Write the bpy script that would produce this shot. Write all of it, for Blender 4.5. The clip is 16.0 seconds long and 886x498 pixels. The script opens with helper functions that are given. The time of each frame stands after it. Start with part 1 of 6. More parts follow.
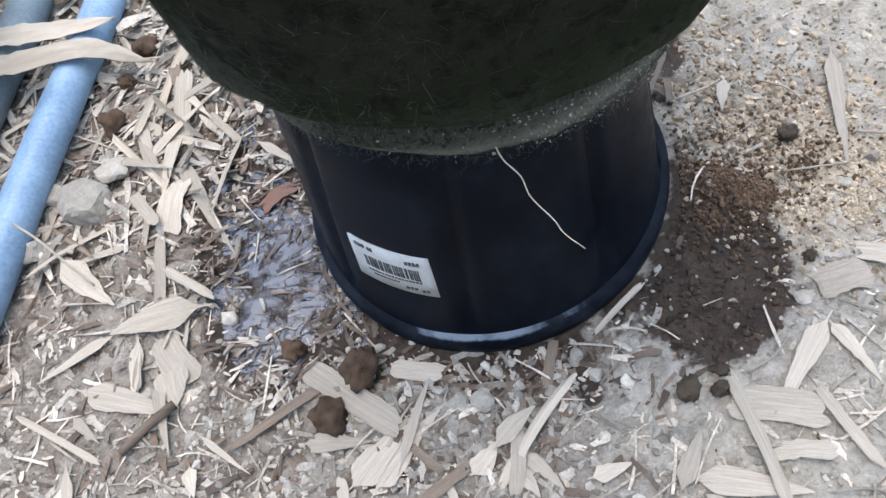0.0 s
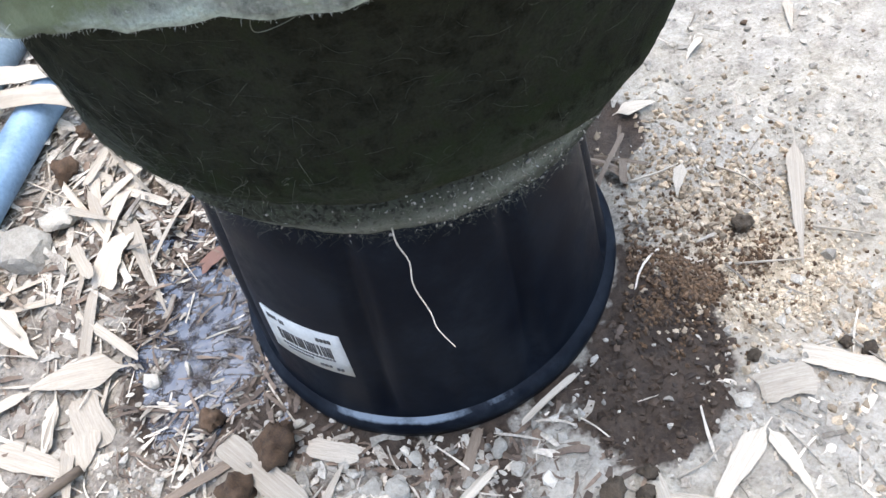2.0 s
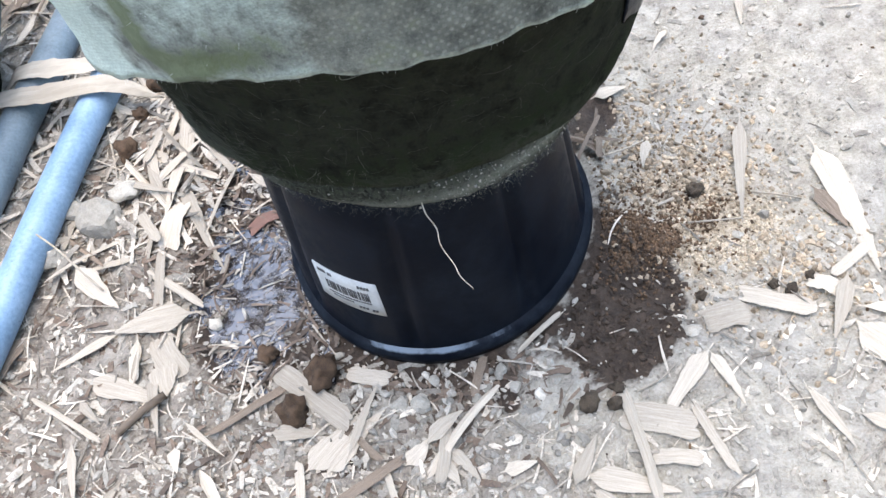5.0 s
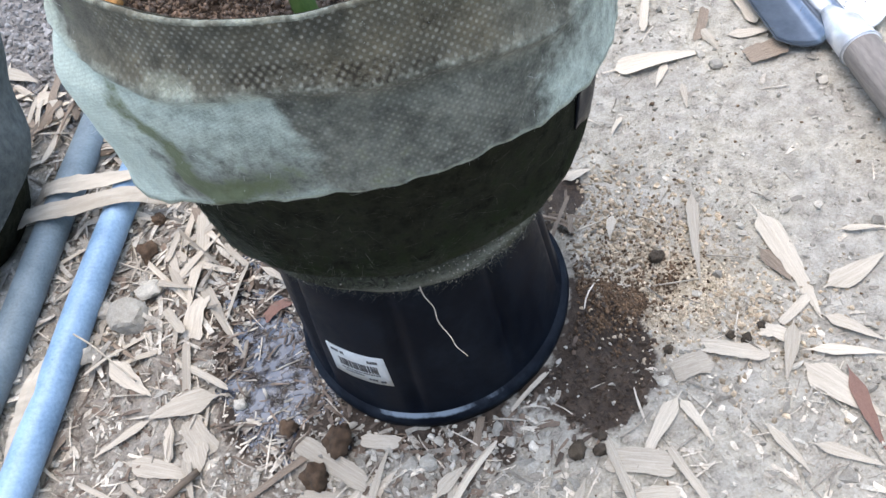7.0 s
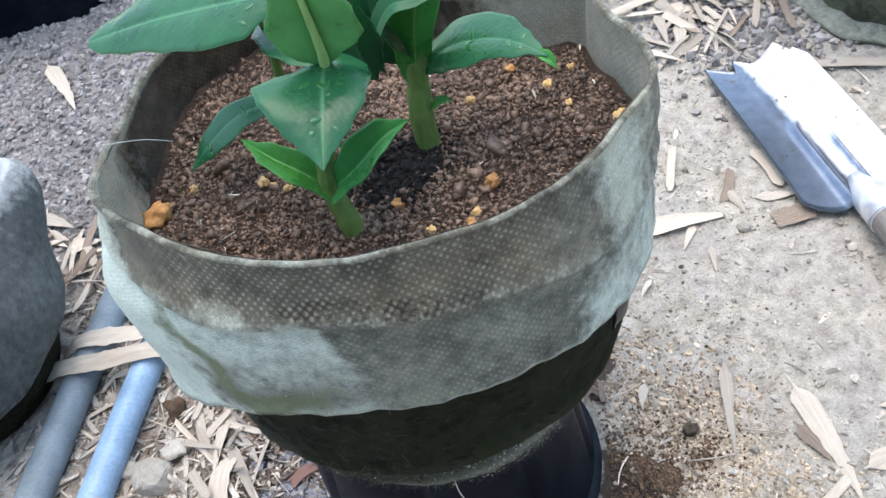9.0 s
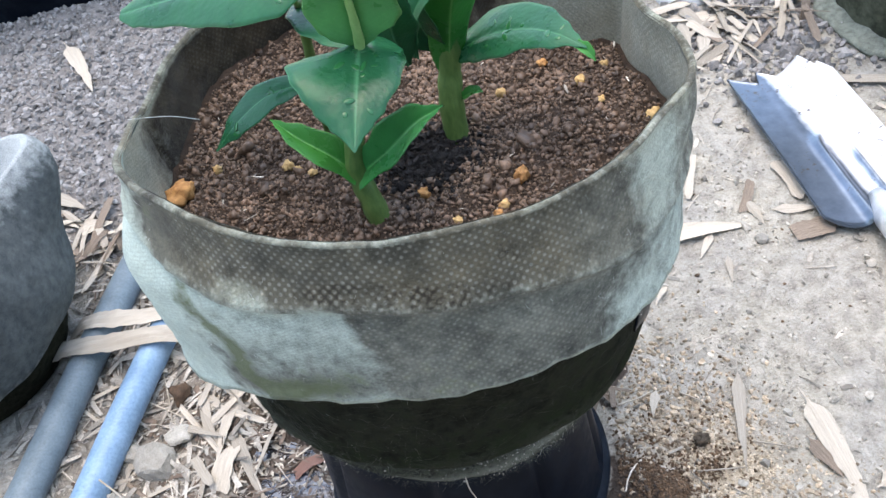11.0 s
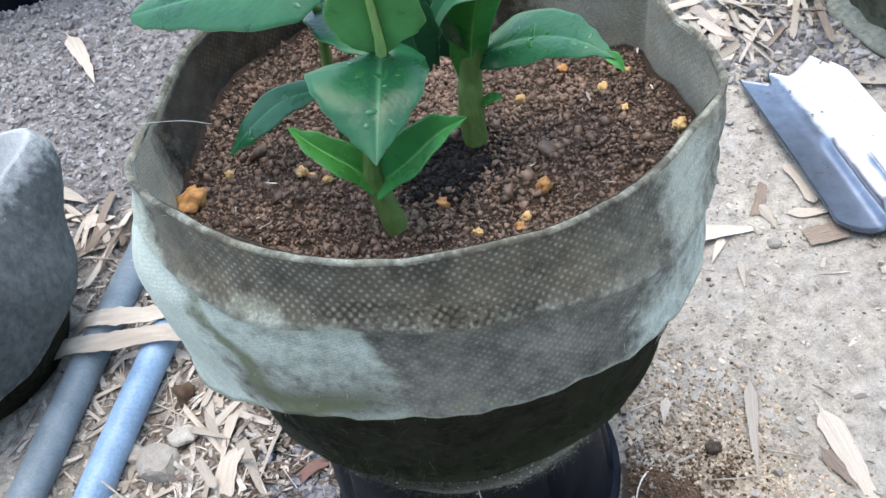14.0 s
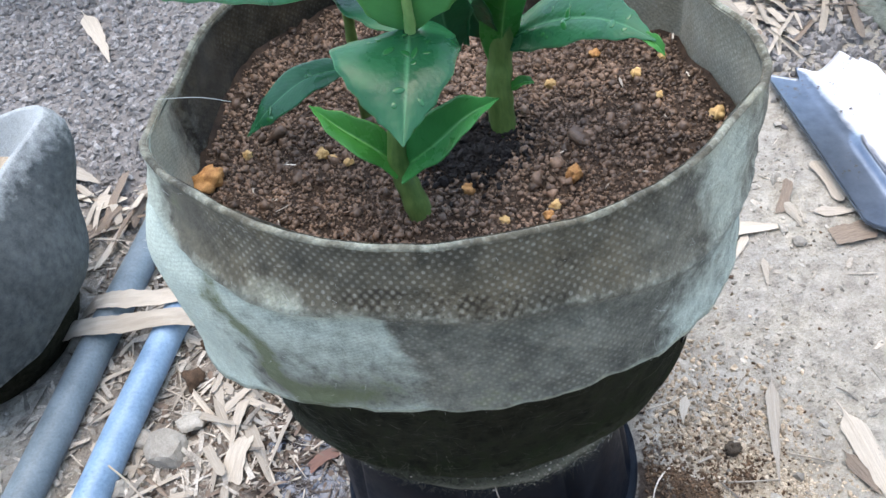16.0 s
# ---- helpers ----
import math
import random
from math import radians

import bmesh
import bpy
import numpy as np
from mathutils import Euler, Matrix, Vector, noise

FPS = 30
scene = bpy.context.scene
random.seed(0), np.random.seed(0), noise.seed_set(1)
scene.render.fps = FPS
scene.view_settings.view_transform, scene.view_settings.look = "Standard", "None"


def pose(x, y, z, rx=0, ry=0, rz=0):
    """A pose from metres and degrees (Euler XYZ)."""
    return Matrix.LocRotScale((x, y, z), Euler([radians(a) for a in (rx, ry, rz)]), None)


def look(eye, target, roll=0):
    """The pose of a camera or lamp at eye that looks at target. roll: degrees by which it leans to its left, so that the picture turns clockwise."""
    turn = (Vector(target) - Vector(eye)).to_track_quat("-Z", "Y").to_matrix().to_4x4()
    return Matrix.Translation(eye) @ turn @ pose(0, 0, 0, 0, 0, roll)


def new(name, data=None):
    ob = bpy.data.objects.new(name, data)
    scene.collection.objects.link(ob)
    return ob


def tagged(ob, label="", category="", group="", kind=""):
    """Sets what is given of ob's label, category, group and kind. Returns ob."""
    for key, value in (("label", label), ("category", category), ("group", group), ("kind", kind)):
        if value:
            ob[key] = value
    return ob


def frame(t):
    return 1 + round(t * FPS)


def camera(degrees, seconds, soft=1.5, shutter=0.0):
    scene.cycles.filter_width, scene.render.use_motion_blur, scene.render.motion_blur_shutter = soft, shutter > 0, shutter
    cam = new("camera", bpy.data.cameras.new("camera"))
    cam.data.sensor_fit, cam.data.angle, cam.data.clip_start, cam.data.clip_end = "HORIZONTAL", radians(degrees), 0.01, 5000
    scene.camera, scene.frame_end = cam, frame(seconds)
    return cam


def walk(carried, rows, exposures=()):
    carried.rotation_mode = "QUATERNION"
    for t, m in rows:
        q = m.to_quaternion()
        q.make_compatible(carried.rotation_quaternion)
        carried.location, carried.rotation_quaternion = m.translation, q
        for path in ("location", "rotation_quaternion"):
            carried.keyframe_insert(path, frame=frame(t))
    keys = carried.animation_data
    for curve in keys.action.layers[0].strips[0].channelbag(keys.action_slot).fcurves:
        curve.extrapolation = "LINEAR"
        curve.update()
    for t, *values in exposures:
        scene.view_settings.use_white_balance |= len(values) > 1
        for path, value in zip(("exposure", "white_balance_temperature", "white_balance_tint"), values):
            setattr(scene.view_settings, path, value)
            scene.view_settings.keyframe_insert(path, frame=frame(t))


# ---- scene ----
cam = camera(53.6, 16.0)
PATH = [
    (0, (-0.017, -0.312, 0.44), (-0.106, 0.761, -1.245), -21.0),
    (0.5, (-0.002, -0.304, 0.44), (-0.062, 0.818, -1.214), -19.7),
    (1, (0.017, -0.302, 0.43), (-0.106, 0.86, -1.194), -19.9),
    (1.5, (0.03, -0.301, 0.42), (-0.088, 0.881, -1.189), -18.8),
    (2, (0.032, -0.301, 0.42), (-0.07, 0.882, -1.189), -17.7),
    (2.5, (0.032, -0.302, 0.419), (-0.072, 0.891, -1.183), -17.6),
    (3, (0.032, -0.302, 0.419), (-0.072, 0.89, -1.184), -17.7),
    (3.5, (0.032, -0.3, 0.418), (-0.076, 0.875, -1.196), -17.8),
    (4, (0.027, -0.301, 0.424), (-0.097, 0.784, -1.252), -18.5),
    (4.2, (0.025, -0.31, 0.441), (-0.1, 0.743, -1.255), -18.6),
    (6.3, (0.03, -0.402, 0.579), (-0.032, 0.787, -1.028), -20.3),
    (6.5, (0.028, -0.401, 0.58), (-0.034, 0.792, -1.025), -20.4),
    (7, (0.029, -0.401, 0.586), (-0.01, 0.817, -1.0), -19.7),
    (7.5, (0.03, -0.398, 0.586), (0.003, 0.823, -0.997), -19.2),
    (8, (0.03, -0.396, 0.597), (-0.007, 0.869, -0.952), -19.6),
    (8.5, (0.038, -0.383, 0.614), (0.004, 0.936, -0.889), -19.7),
    (9, (0.034, -0.36, 0.622), (0.031, 1.031, -0.815), -17.8),
    (9.5, (0.032, -0.341, 0.613), (0.071, 1.008, -0.862), -16.8),
    (10, (0.022, -0.34, 0.615), (0.037, 1.023, -0.849), -16.1),
    (10.2, (0.021, -0.345, 0.614), (0.015, 1.034, -0.835), -15.0),
    (12.3, (0.025, -0.362, 0.622), (0.005, 1.047, -0.798), -16.1),
    (12.5, (0.022, -0.359, 0.623), (-0.003, 1.046, -0.8), -16.0),
    (13, (0.02, -0.35, 0.624), (0.003, 1.058, -0.797), -15.8),
    (13.5, (0.019, -0.345, 0.62), (0.006, 1.051, -0.812), -15.5),
    (14, (0.015, -0.341, 0.617), (0.008, 1.038, -0.831), -14.6),
    (14.5, (0.014, -0.338, 0.614), (0.012, 1.042, -0.833), -14.1),
    (15, (0.0, -0.332, 0.616), (-0.029, 1.067, -0.813), -13.3),
    (15.5, (0.004, -0.338, 0.611), (-0.008, 1.051, -0.829), -12.8),
    (16, (0.008, -0.331, 0.606), (-0.024, 1.039, -0.851), -13.9),
]
EXPOSURES = [(0.0, 0.2, 7020, 10), (1.0, 0.38, 7020, 10), (2.0, 0.65, 7020, 10), (3.5, 0.70, 7020, 10), (6.3, 0.32, 7020, 10), (8.0, 0.22, 7020, 10), (9.5, 0.3, 7020, 10), (14.0, 0.3, 7020, 10), (16.0, 0.24, 7020, 10)]
walk(cam, [(t, look(eye, target, roll)) for t, eye, target, roll in PATH], EXPOSURES)

# ---- world, sun ----
world = bpy.data.worlds.new("overcast_sky")
scene.world = world
world.use_nodes = True
wn, wl = world.node_tree.nodes, world.node_tree.links
sky = wn.new("ShaderNodeTexSky")
sky.sky_type, sky.sun_disc = "NISHITA", False
sky.sun_elevation, sky.sun_rotation = radians(82.0), radians(347.0)
sky.air_density, sky.dust_density = 1.2, 1.5
wl.new(sky.outputs[0], wn["Background"].inputs[0])
wn["Background"].inputs[1].default_value = 0.42
sun = new("sun", bpy.data.lights.new("sun", "SUN"))
sun.data.energy, sun.data.angle, sun.data.color = 1.55, radians(62), (1.0, 0.93, 0.85)
sun.matrix_world = look((-0.2, 0.9, 7.0), (0, 0, 0))


# ---- materials ----
def nodes_of(name, rough=0.8, metal=0.0, spec=0.5):
    m = bpy.data.materials.new(name)
    m.use_nodes = True
    nt = m.node_tree
    b = nt.nodes["Principled BSDF"]
    b.inputs["Roughness"].default_value = rough
    b.inputs["Metallic"].default_value = metal
    b.inputs["Specular IOR Level"].default_value = spec
    return m, nt, b


def coords(nt, kind="Object"):
    return nt.nodes.new("ShaderNodeTexCoord").outputs[kind]


def noise_of(nt, vec, scale, detail=5.0, rough=0.6, lac=2.0):
    n = nt.nodes.new("ShaderNodeTexNoise")
    n.inputs["Scale"].default_value, n.inputs["Detail"].default_value = scale, detail
    n.inputs["Roughness"].default_value, n.inputs["Lacunarity"].default_value = rough, lac
    nt.links.new(vec, n.inputs["Vector"])
    return n.outputs["Fac"]


def ramp_of(nt, fac, stops):
    r = nt.nodes.new("ShaderNodeValToRGB")
    while len(r.color_ramp.elements) < len(stops):
        r.color_ramp.elements.new(0.5)
    for e, (p, c) in zip(r.color_ramp.elements, stops):
        e.position, e.color = p, (*c, 1) if len(c) == 3 else c
    nt.links.new(fac, r.inputs[0])
    return r.outputs[0]


def grey(p, v):
    return (p, (v, v, v))


def mix_of(nt, fac, a, b, how="MIX"):
    n = nt.nodes.new("ShaderNodeMix")
    n.data_type, n.blend_type = "RGBA", how
    for sock, v in ((n.inputs[0], fac), (n.inputs[6], a), (n.inputs[7], b)):
        if isinstance(v, (int, float)):
            sock.default_value = v
        elif isinstance(v, tuple):
            sock.default_value = (*v, 1)
        else:
            nt.links.new(v, sock)
    return n.outputs[2]


def maths(nt, op, a, b=0.0, clamp=False):
    n = nt.nodes.new("ShaderNodeMath")
    n.operation, n.use_clamp = op, clamp
    for sock, v in zip(n.inputs, (a, b)):
        if isinstance(v, (int, float)):
            sock.default_value = v
        else:
            nt.links.new(v, sock)
    return n.outputs[0]


def attr(nt, name):
    n = nt.nodes.new("ShaderNodeAttribute")
    n.attribute_name = name
    return n.outputs["Fac"]


def bump_to(nt, b, height, strength=0.5, dist=0.002, prev=None):
    n = nt.nodes.new("ShaderNodeBump")
    n.inputs["Strength"].default_value, n.inputs["Distance"].default_value = strength, dist
    nt.links.new(height, n.inputs["Height"])
    if prev:
        nt.links.new(prev, n.inputs["Normal"])
    nt.links.new(n.outputs[0], b.inputs["Normal"])
    return n.outputs[0]


def varied(name, dark, light, scale=60.0, rough=0.8, bump=0.4, dist=0.001, metal=0.0, spec=0.4, per_piece=0.25, island=False, stretch=None, fine=8.0):
    """A surface with two scales of variation and a tint that differs from piece to piece."""
    m, nt, b = nodes_of(name, rough, metal, spec)
    v = coords(nt)
    if stretch:
        mp = nt.nodes.new("ShaderNodeMapping")
        mp.inputs["Scale"].default_value = stretch
        nt.links.new(v, mp.inputs["Vector"])
        v = mp.outputs[0]
    big, small = noise_of(nt, v, scale), noise_of(nt, v, scale * fine, 6)
    both = maths(nt, "ADD", maths(nt, "MULTIPLY", big, 0.6), maths(nt, "MULTIPLY", small, 0.4))
    col = ramp_of(nt, both, [(0.32, dark), (0.68, light)])
    if per_piece:
        if island:
            rnd = nt.nodes.new("ShaderNodeNewGeometry").outputs["Random Per Island"]
        else:
            rnd = nt.nodes.new("ShaderNodeObjectInfo").outputs["Random"]
        val = ramp_of(nt, rnd, [grey(0.0, 1.0 - per_piece), grey(1.0, min(1.0 + per_piece, 1.6))])
        col = mix_of(nt, 1.0, col, val, "MULTIPLY")
    nt.links.new(col, b.inputs["Base Color"])
    nt.links.new(ramp_of(nt, small, [grey(0.3, max(rough - 0.12, 0.03)), grey(0.7, min(rough + 0.12, 1.0))]), b.inputs["Roughness"])
    bump_to(nt, b, both, bump, dist)
    return m


def ground_material():
    m, nt, b = nodes_of("dry_mud", 0.9, spec=0.3)
    v = coords(nt)
    n1, n2, n3 = noise_of(nt, v, 9), noise_of(nt, v, 70, 6), noise_of(nt, v, 420, 6, 0.7)
    s = maths(nt, "ADD", maths(nt, "MULTIPLY", n2, 0.55), maths(nt, "MULTIPLY", n3, 0.45))
    pale = ramp_of(nt, s, [(0.34, (0.160, 0.143, 0.116)), (0.44, (0.350, 0.322, 0.264)), (0.56, (0.495, 0.460, 0.384)), (0.66, (0.63, 0.592, 0.508))])
    cool = ramp_of(nt, s, [(0.34, (0.16, 0.147, 0.126)), (0.45, (0.335, 0.312, 0.268)), (0.62, (0.50, 0.474, 0.418))])
    col = mix_of(nt, ramp_of(nt, n1, [grey(0.40, 0.0), grey(0.56, 1.0)]), pale, cool)
    crumbly = ramp_of(nt, s, [(0.33, (0.10, 0.092, 0.083)), (0.66, (0.35, 0.33, 0.31))])
    col = mix_of(nt, attr(nt, "pile"), col, crumbly)
    litter = ramp_of(nt, s, [(0.35, (0.055, 0.042, 0.032)), (0.65, (0.34, 0.29, 0.24))])
    col = mix_of(nt, attr(nt, "litter"), col, litter)
    sand = ramp_of(nt, s, [(0.32, (0.30, 0.22, 0.13)), (0.6, (0.66, 0.56, 0.42))])
    col = mix_of(nt, attr(nt, "sand"), col, sand)
    edge = maths(nt, "ADD", attr(nt, "wet"), maths(nt, "ADD", maths(nt, "MULTIPLY", maths(nt, "SUBTRACT", n2, 0.5), 1.2), maths(nt, "MULTIPLY", maths(nt, "SUBTRACT", noise_of(nt, v, 27), 0.5), 1.3)))
    damp = ramp_of(nt, edge, [grey(0.38, 0.0), grey(0.56, 1.0)])
    soaked = ramp_of(nt, s, [(0.35, (0.022, 0.0155, 0.011)), (0.65, (0.092, 0.066, 0.048))])
    col = mix_of(nt, damp, col, soaked)
    nt.links.new(col, b.inputs["Base Color"])
    nt.links.new(ramp_of(nt, damp, [grey(0.0, 0.92), grey(1.0, 0.62)]), b.inputs["Roughness"])
    bump_to(nt, b, s, 0.85, 0.0048)
    return m


def fabric_material(name, tints, dotted=True, fine=1.0, mottle=(0.48, 1.3)):
    """Felt cloth with a grid of raised dots, algae, pale lint and dirt where the mesh's masks say; some masks also
    carry painted light and shade.
    """
    m, nt, b = nodes_of(name, 0.95, spec=0.04)
    v = coords(nt)
    n1, n2, n3 = noise_of(nt, v, 28 * fine), noise_of(nt, v, 130 * fine, 6), noise_of(nt, v, 900 * fine, 4, 0.8)
    dark, mid, pale, algae = tints
    s = maths(nt, "ADD", maths(nt, "MULTIPLY", n2, 0.6), maths(nt, "MULTIPLY", n3, 0.4))
    wide = ramp_of(nt, n1, [grey(0.3, mottle[0]), grey(0.7, mottle[1])])
    col = mix_of(nt, 1.0, ramp_of(nt, s, [(0.33, dark), (0.66, mid)]), wide, "MULTIPLY")
    lint = ramp_of(nt, maths(nt, "ADD", attr(nt, "lint"), maths(nt, "MULTIPLY", maths(nt, "SUBTRACT", n2, 0.5), 0.9)), [grey(0.3, 0.0), grey(0.85, 0.9)])
    lint = maths(nt, "MULTIPLY", lint, ramp_of(nt, n3, [grey(0.35, 0.6), grey(0.6, 1.0)]))
    fluff = mix_of(nt, s, tuple(c * 0.62 for c in pale), tuple(min(c * 1.2, 0.85) for c in pale))
    if dotted:
        sep = nt.nodes.new("ShaderNodeSeparateXYZ")
        cloth = nt.nodes.new("ShaderNodeUVMap")
        cloth.uv_map = "weave"
        nt.links.new(cloth.outputs[0], sep.inputs[0])
        twill = maths(nt, "SINE", maths(nt, "ADD", maths(nt, "MULTIPLY", sep.outputs[1], 3300.0), maths(nt, "ADD", maths(nt, "MULTIPLY", sep.outputs[0], -1500.0), maths(nt, "MULTIPLY", n2, 5.0))))
        fluff = mix_of(nt, ramp_of(nt, twill, [grey(0.0, 0.0), grey(1.0, 0.28)]), fluff, tuple(c * 0.55 for c in pale))
    col = mix_of(nt, lint, col, fluff)
    brown = maths(nt, "MULTIPLY", attr(nt, "tan"), ramp_of(nt, n1, [grey(0.3, 0.55), grey(0.65, 1.0)]))
    col = mix_of(nt, brown, col, mix_of(nt, 1.0, col, (0.78, 0.66, 0.54), "MULTIPLY"))
    green = ramp_of(nt, maths(nt, "ADD", attr(nt, "algae"), maths(nt, "ADD", maths(nt, "MULTIPLY", maths(nt, "SUBTRACT", n1, 0.5), 0.8), maths(nt, "MULTIPLY", maths(nt, "SUBTRACT", n2, 0.5), 1.5))), [grey(0.36, 0.0), grey(0.78, 0.88)])
    col = mix_of(nt, green, col, mix_of(nt, n2, tuple(c * 0.45 for c in algae), algae))
    height = n3
    if dotted:
        uv = nt.nodes.new("ShaderNodeUVMap")
        uv.uv_map = "weave"
        mp = nt.nodes.new("ShaderNodeMapping")
        mp.inputs["Rotation"].default_value = (0, 0, radians(45))
        mp.inputs["Scale"].default_value = (1 / 0.0030, 1 / 0.0030, 1)
        nt.links.new(uv.outputs[0], mp.inputs["Vector"])
        vo = nt.nodes.new("ShaderNodeTexVoronoi")
        vo.voronoi_dimensions = "2D"
        vo.inputs["Scale"].default_value, vo.inputs["Randomness"].default_value = 1.0, 0.0
        nt.links.new(mp.outputs[0], vo.inputs["Vector"])
        dot = ramp_of(nt, vo.outputs["Distance"], [grey(0.18, 1.0), grey(0.34, 0.0)])
        between = ramp_of(nt, vo.outputs["Distance"], [grey(0.34, 0.0), grey(0.52, 1.0)])
        dot = maths(nt, "MULTIPLY", dot, maths(nt, "MULTIPLY", attr(nt, "dots"), ramp_of(nt, s, [grey(0.40, 0.0), grey(0.60, 1.0)])))
        col = mix_of(nt, maths(nt, "MULTIPLY", dot, 0.55), col, (0.48, 0.48, 0.41))
        height = maths(nt, "ADD", maths(nt, "MULTIPLY", n3, 0.6), maths(nt, "MULTIPLY", dot, 0.8))
    n4 = noise_of(nt, v, 480, 3, 0.6)
    grime_shade = ramp_of(nt, maths(nt, "MULTIPLY", maths(nt, "MULTIPLY", attr(nt, "grime_shade"), ramp_of(nt, n1, [grey(0.3, 0.7), grey(0.7, 1.02)])), n4), [grey(0.44, 0.0), grey(0.56, 0.75)])
    col = mix_of(nt, grime_shade, col, (0.045, 0.036, 0.026))
    if dotted:
        spot = ramp_of(nt, maths(nt, "MULTIPLY", attr(nt, "grime_shade"), noise_of(nt, v, 120, 3)), [grey(0.46, 0.0), grey(0.58, 0.8)])
        col = mix_of(nt, maths(nt, "MULTIPLY", spot, between), col, (0.030, 0.026, 0.020))
    nt.links.new(col, b.inputs["Base Color"])
    b.inputs["Sheen Weight"].default_value = 0.12 if dotted else 0.0
    bump_to(nt, b, height, 0.6, 0.0012)
    return m


def pot_material(name="black_plastic", dusty=0.24, gloss=0.30):
    m, nt, b = nodes_of(name, 0.42, spec=0.07)
    v = coords(nt)
    n1, n2 = noise_of(nt, v, 22, 5), noise_of(nt, v, 160, 6, 0.7)
    dust = maths(nt, "MULTIPLY", ramp_of(nt, n1, [grey(0.40, 0.0), grey(0.75, 1.0)]), ramp_of(nt, n2, [grey(0.35, 0.2), grey(0.7, 1.0)]))
    nt.links.new(mix_of(nt, maths(nt, "MULTIPLY", dust, dusty), (0.0030, 0.0050, 0.0095), (0.065, 0.082, 0.105)), b.inputs["Base Color"])
    nt.links.new(ramp_of(nt, dust, [grey(0.0, gloss), grey(1.0, 0.7)]), b.inputs["Roughness"])
    rubbed = ramp_of(nt, maths(nt, "MULTIPLY", attr(nt, "scuff"), maths(nt, "ADD", noise_of(nt, v, 75, 5, 0.7), 0.25)), [grey(0.42, 0.0), grey(0.70, 0.62)])
    nt.links.new(mix_of(nt, rubbed, b.inputs["Base Color"].links[0].from_socket, (0.30, 0.37, 0.44)), b.inputs["Base Color"])
    bump_to(nt, b, n2, 0.12, 0.0008)
    return m


def leaf_material(name, base, vein):
    """A glossy waxy leaf with parallel side veins running out from the midrib."""
    m, nt, b = nodes_of(name, 0.32, spec=0.34)
    uv = nt.nodes.new("ShaderNodeUVMap")
    uv.uv_map = "blade"
    sep = nt.nodes.new("ShaderNodeSeparateXYZ")
    nt.links.new(uv.outputs[0], sep.inputs[0])
    across = maths(nt, "ABSOLUTE", maths(nt, "SUBTRACT", sep.outputs[1], 0.5))
    run = maths(nt, "SUBTRACT", sep.outputs[0], maths(nt, "MULTIPLY", across, 0.55))
    stripe = maths(nt, "SINE", maths(nt, "MULTIPLY", run, 110.0))
    v = coords(nt)
    n1, n2 = noise_of(nt, v, 45), noise_of(nt, v, 500, 5)
    col = ramp_of(nt, n1, [(0.3, tuple(c * 0.75 for c in base)), (0.7, tuple(c * 1.25 for c in base))])
    col = mix_of(nt, maths(nt, "MULTIPLY", maths(nt, "ADD", maths(nt, "MULTIPLY", stripe, 0.5), 0.5), 0.03), col, vein)
    rib = ramp_of(nt, across, [grey(0.0, 0.75), grey(0.03, 0.0)])
    col = mix_of(nt, rib, col, vein)
    rim = ramp_of(nt, across, [grey(0.488, 0.0), grey(0.5, 0.55)])
    col = mix_of(nt, rim, col, vein)
    nt.links.new(col, b.inputs["Base Color"])
    nt.links.new(ramp_of(nt, n1, [grey(0.40, 0.24), grey(0.6, 0.42)]), b.inputs["Roughness"])
    b.inputs["Transmission Weight"].default_value = 0.0
    b.inputs["Subsurface Weight"].default_value = 0.12
    b.inputs["Subsurface Radius"].default_value = (0.002, 0.004, 0.001)
    n3 = noise_of(nt, v, 75, 3)
    h = maths(nt, "ADD", maths(nt, "MULTIPLY", stripe, 0.02), maths(nt, "ADD", maths(nt, "MULTIPLY", n2, 0.25), maths(nt, "MULTIPLY", n3, 1.6)))
    bump_to(nt, b, h, 0.42, 0.0012)
    return m


M_GROUND = ground_material()
M_POT = pot_material()
M_RIM = pot_material("scuffed_black_plastic", 0.55, 0.48)
M_CUFF = fabric_material("dotted_felt", ((0.070, 0.076, 0.064), (0.250, 0.258, 0.215), (0.60, 0.715, 0.635), (0.135, 0.165, 0.075)))
M_INSIDE = fabric_material("dirty_shaded_lining", ((0.016, 0.013, 0.008), (0.085, 0.074, 0.050), (0.46, 0.50, 0.44), (0.10, 0.10, 0.04)))
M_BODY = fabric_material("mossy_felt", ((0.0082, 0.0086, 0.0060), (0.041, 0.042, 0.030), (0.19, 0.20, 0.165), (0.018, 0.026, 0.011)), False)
M_HEM = fabric_material("frayed_felt_hem", ((0.012, 0.0125, 0.0090), (0.092, 0.094, 0.074), (0.31, 0.32, 0.27), (0.042, 0.052, 0.028)), False, 3.2)
M_GREYBAG = fabric_material("grey_felt", ((0.060, 0.071, 0.074), (0.150, 0.170, 0.176), (0.58, 0.62, 0.62), (0.10, 0.12, 0.07)), False, 1.0, (0.82, 1.12))
M_MOSSBAG = fabric_material("green_felt", ((0.045, 0.050, 0.035), (0.15, 0.16, 0.115), (0.34, 0.36, 0.30), (0.06, 0.09, 0.035)), False)
M_FIBRE = varied("felt_fibres", (0.06, 0.065, 0.05), (0.20, 0.21, 0.17), 200, 0.9, 0.0, per_piece=0.4, island=True)
M_WEB = varied("mossy_fibres", (0.026, 0.029, 0.021), (0.085, 0.092, 0.072), 200, 0.9, 0.0, per_piece=0.4, island=True)
M_FIBRE_PALE = varied("pale_fibres", (0.42, 0.45, 0.42), (0.62, 0.66, 0.63), 200, 0.9, 0.0, per_piece=0.3, island=True)
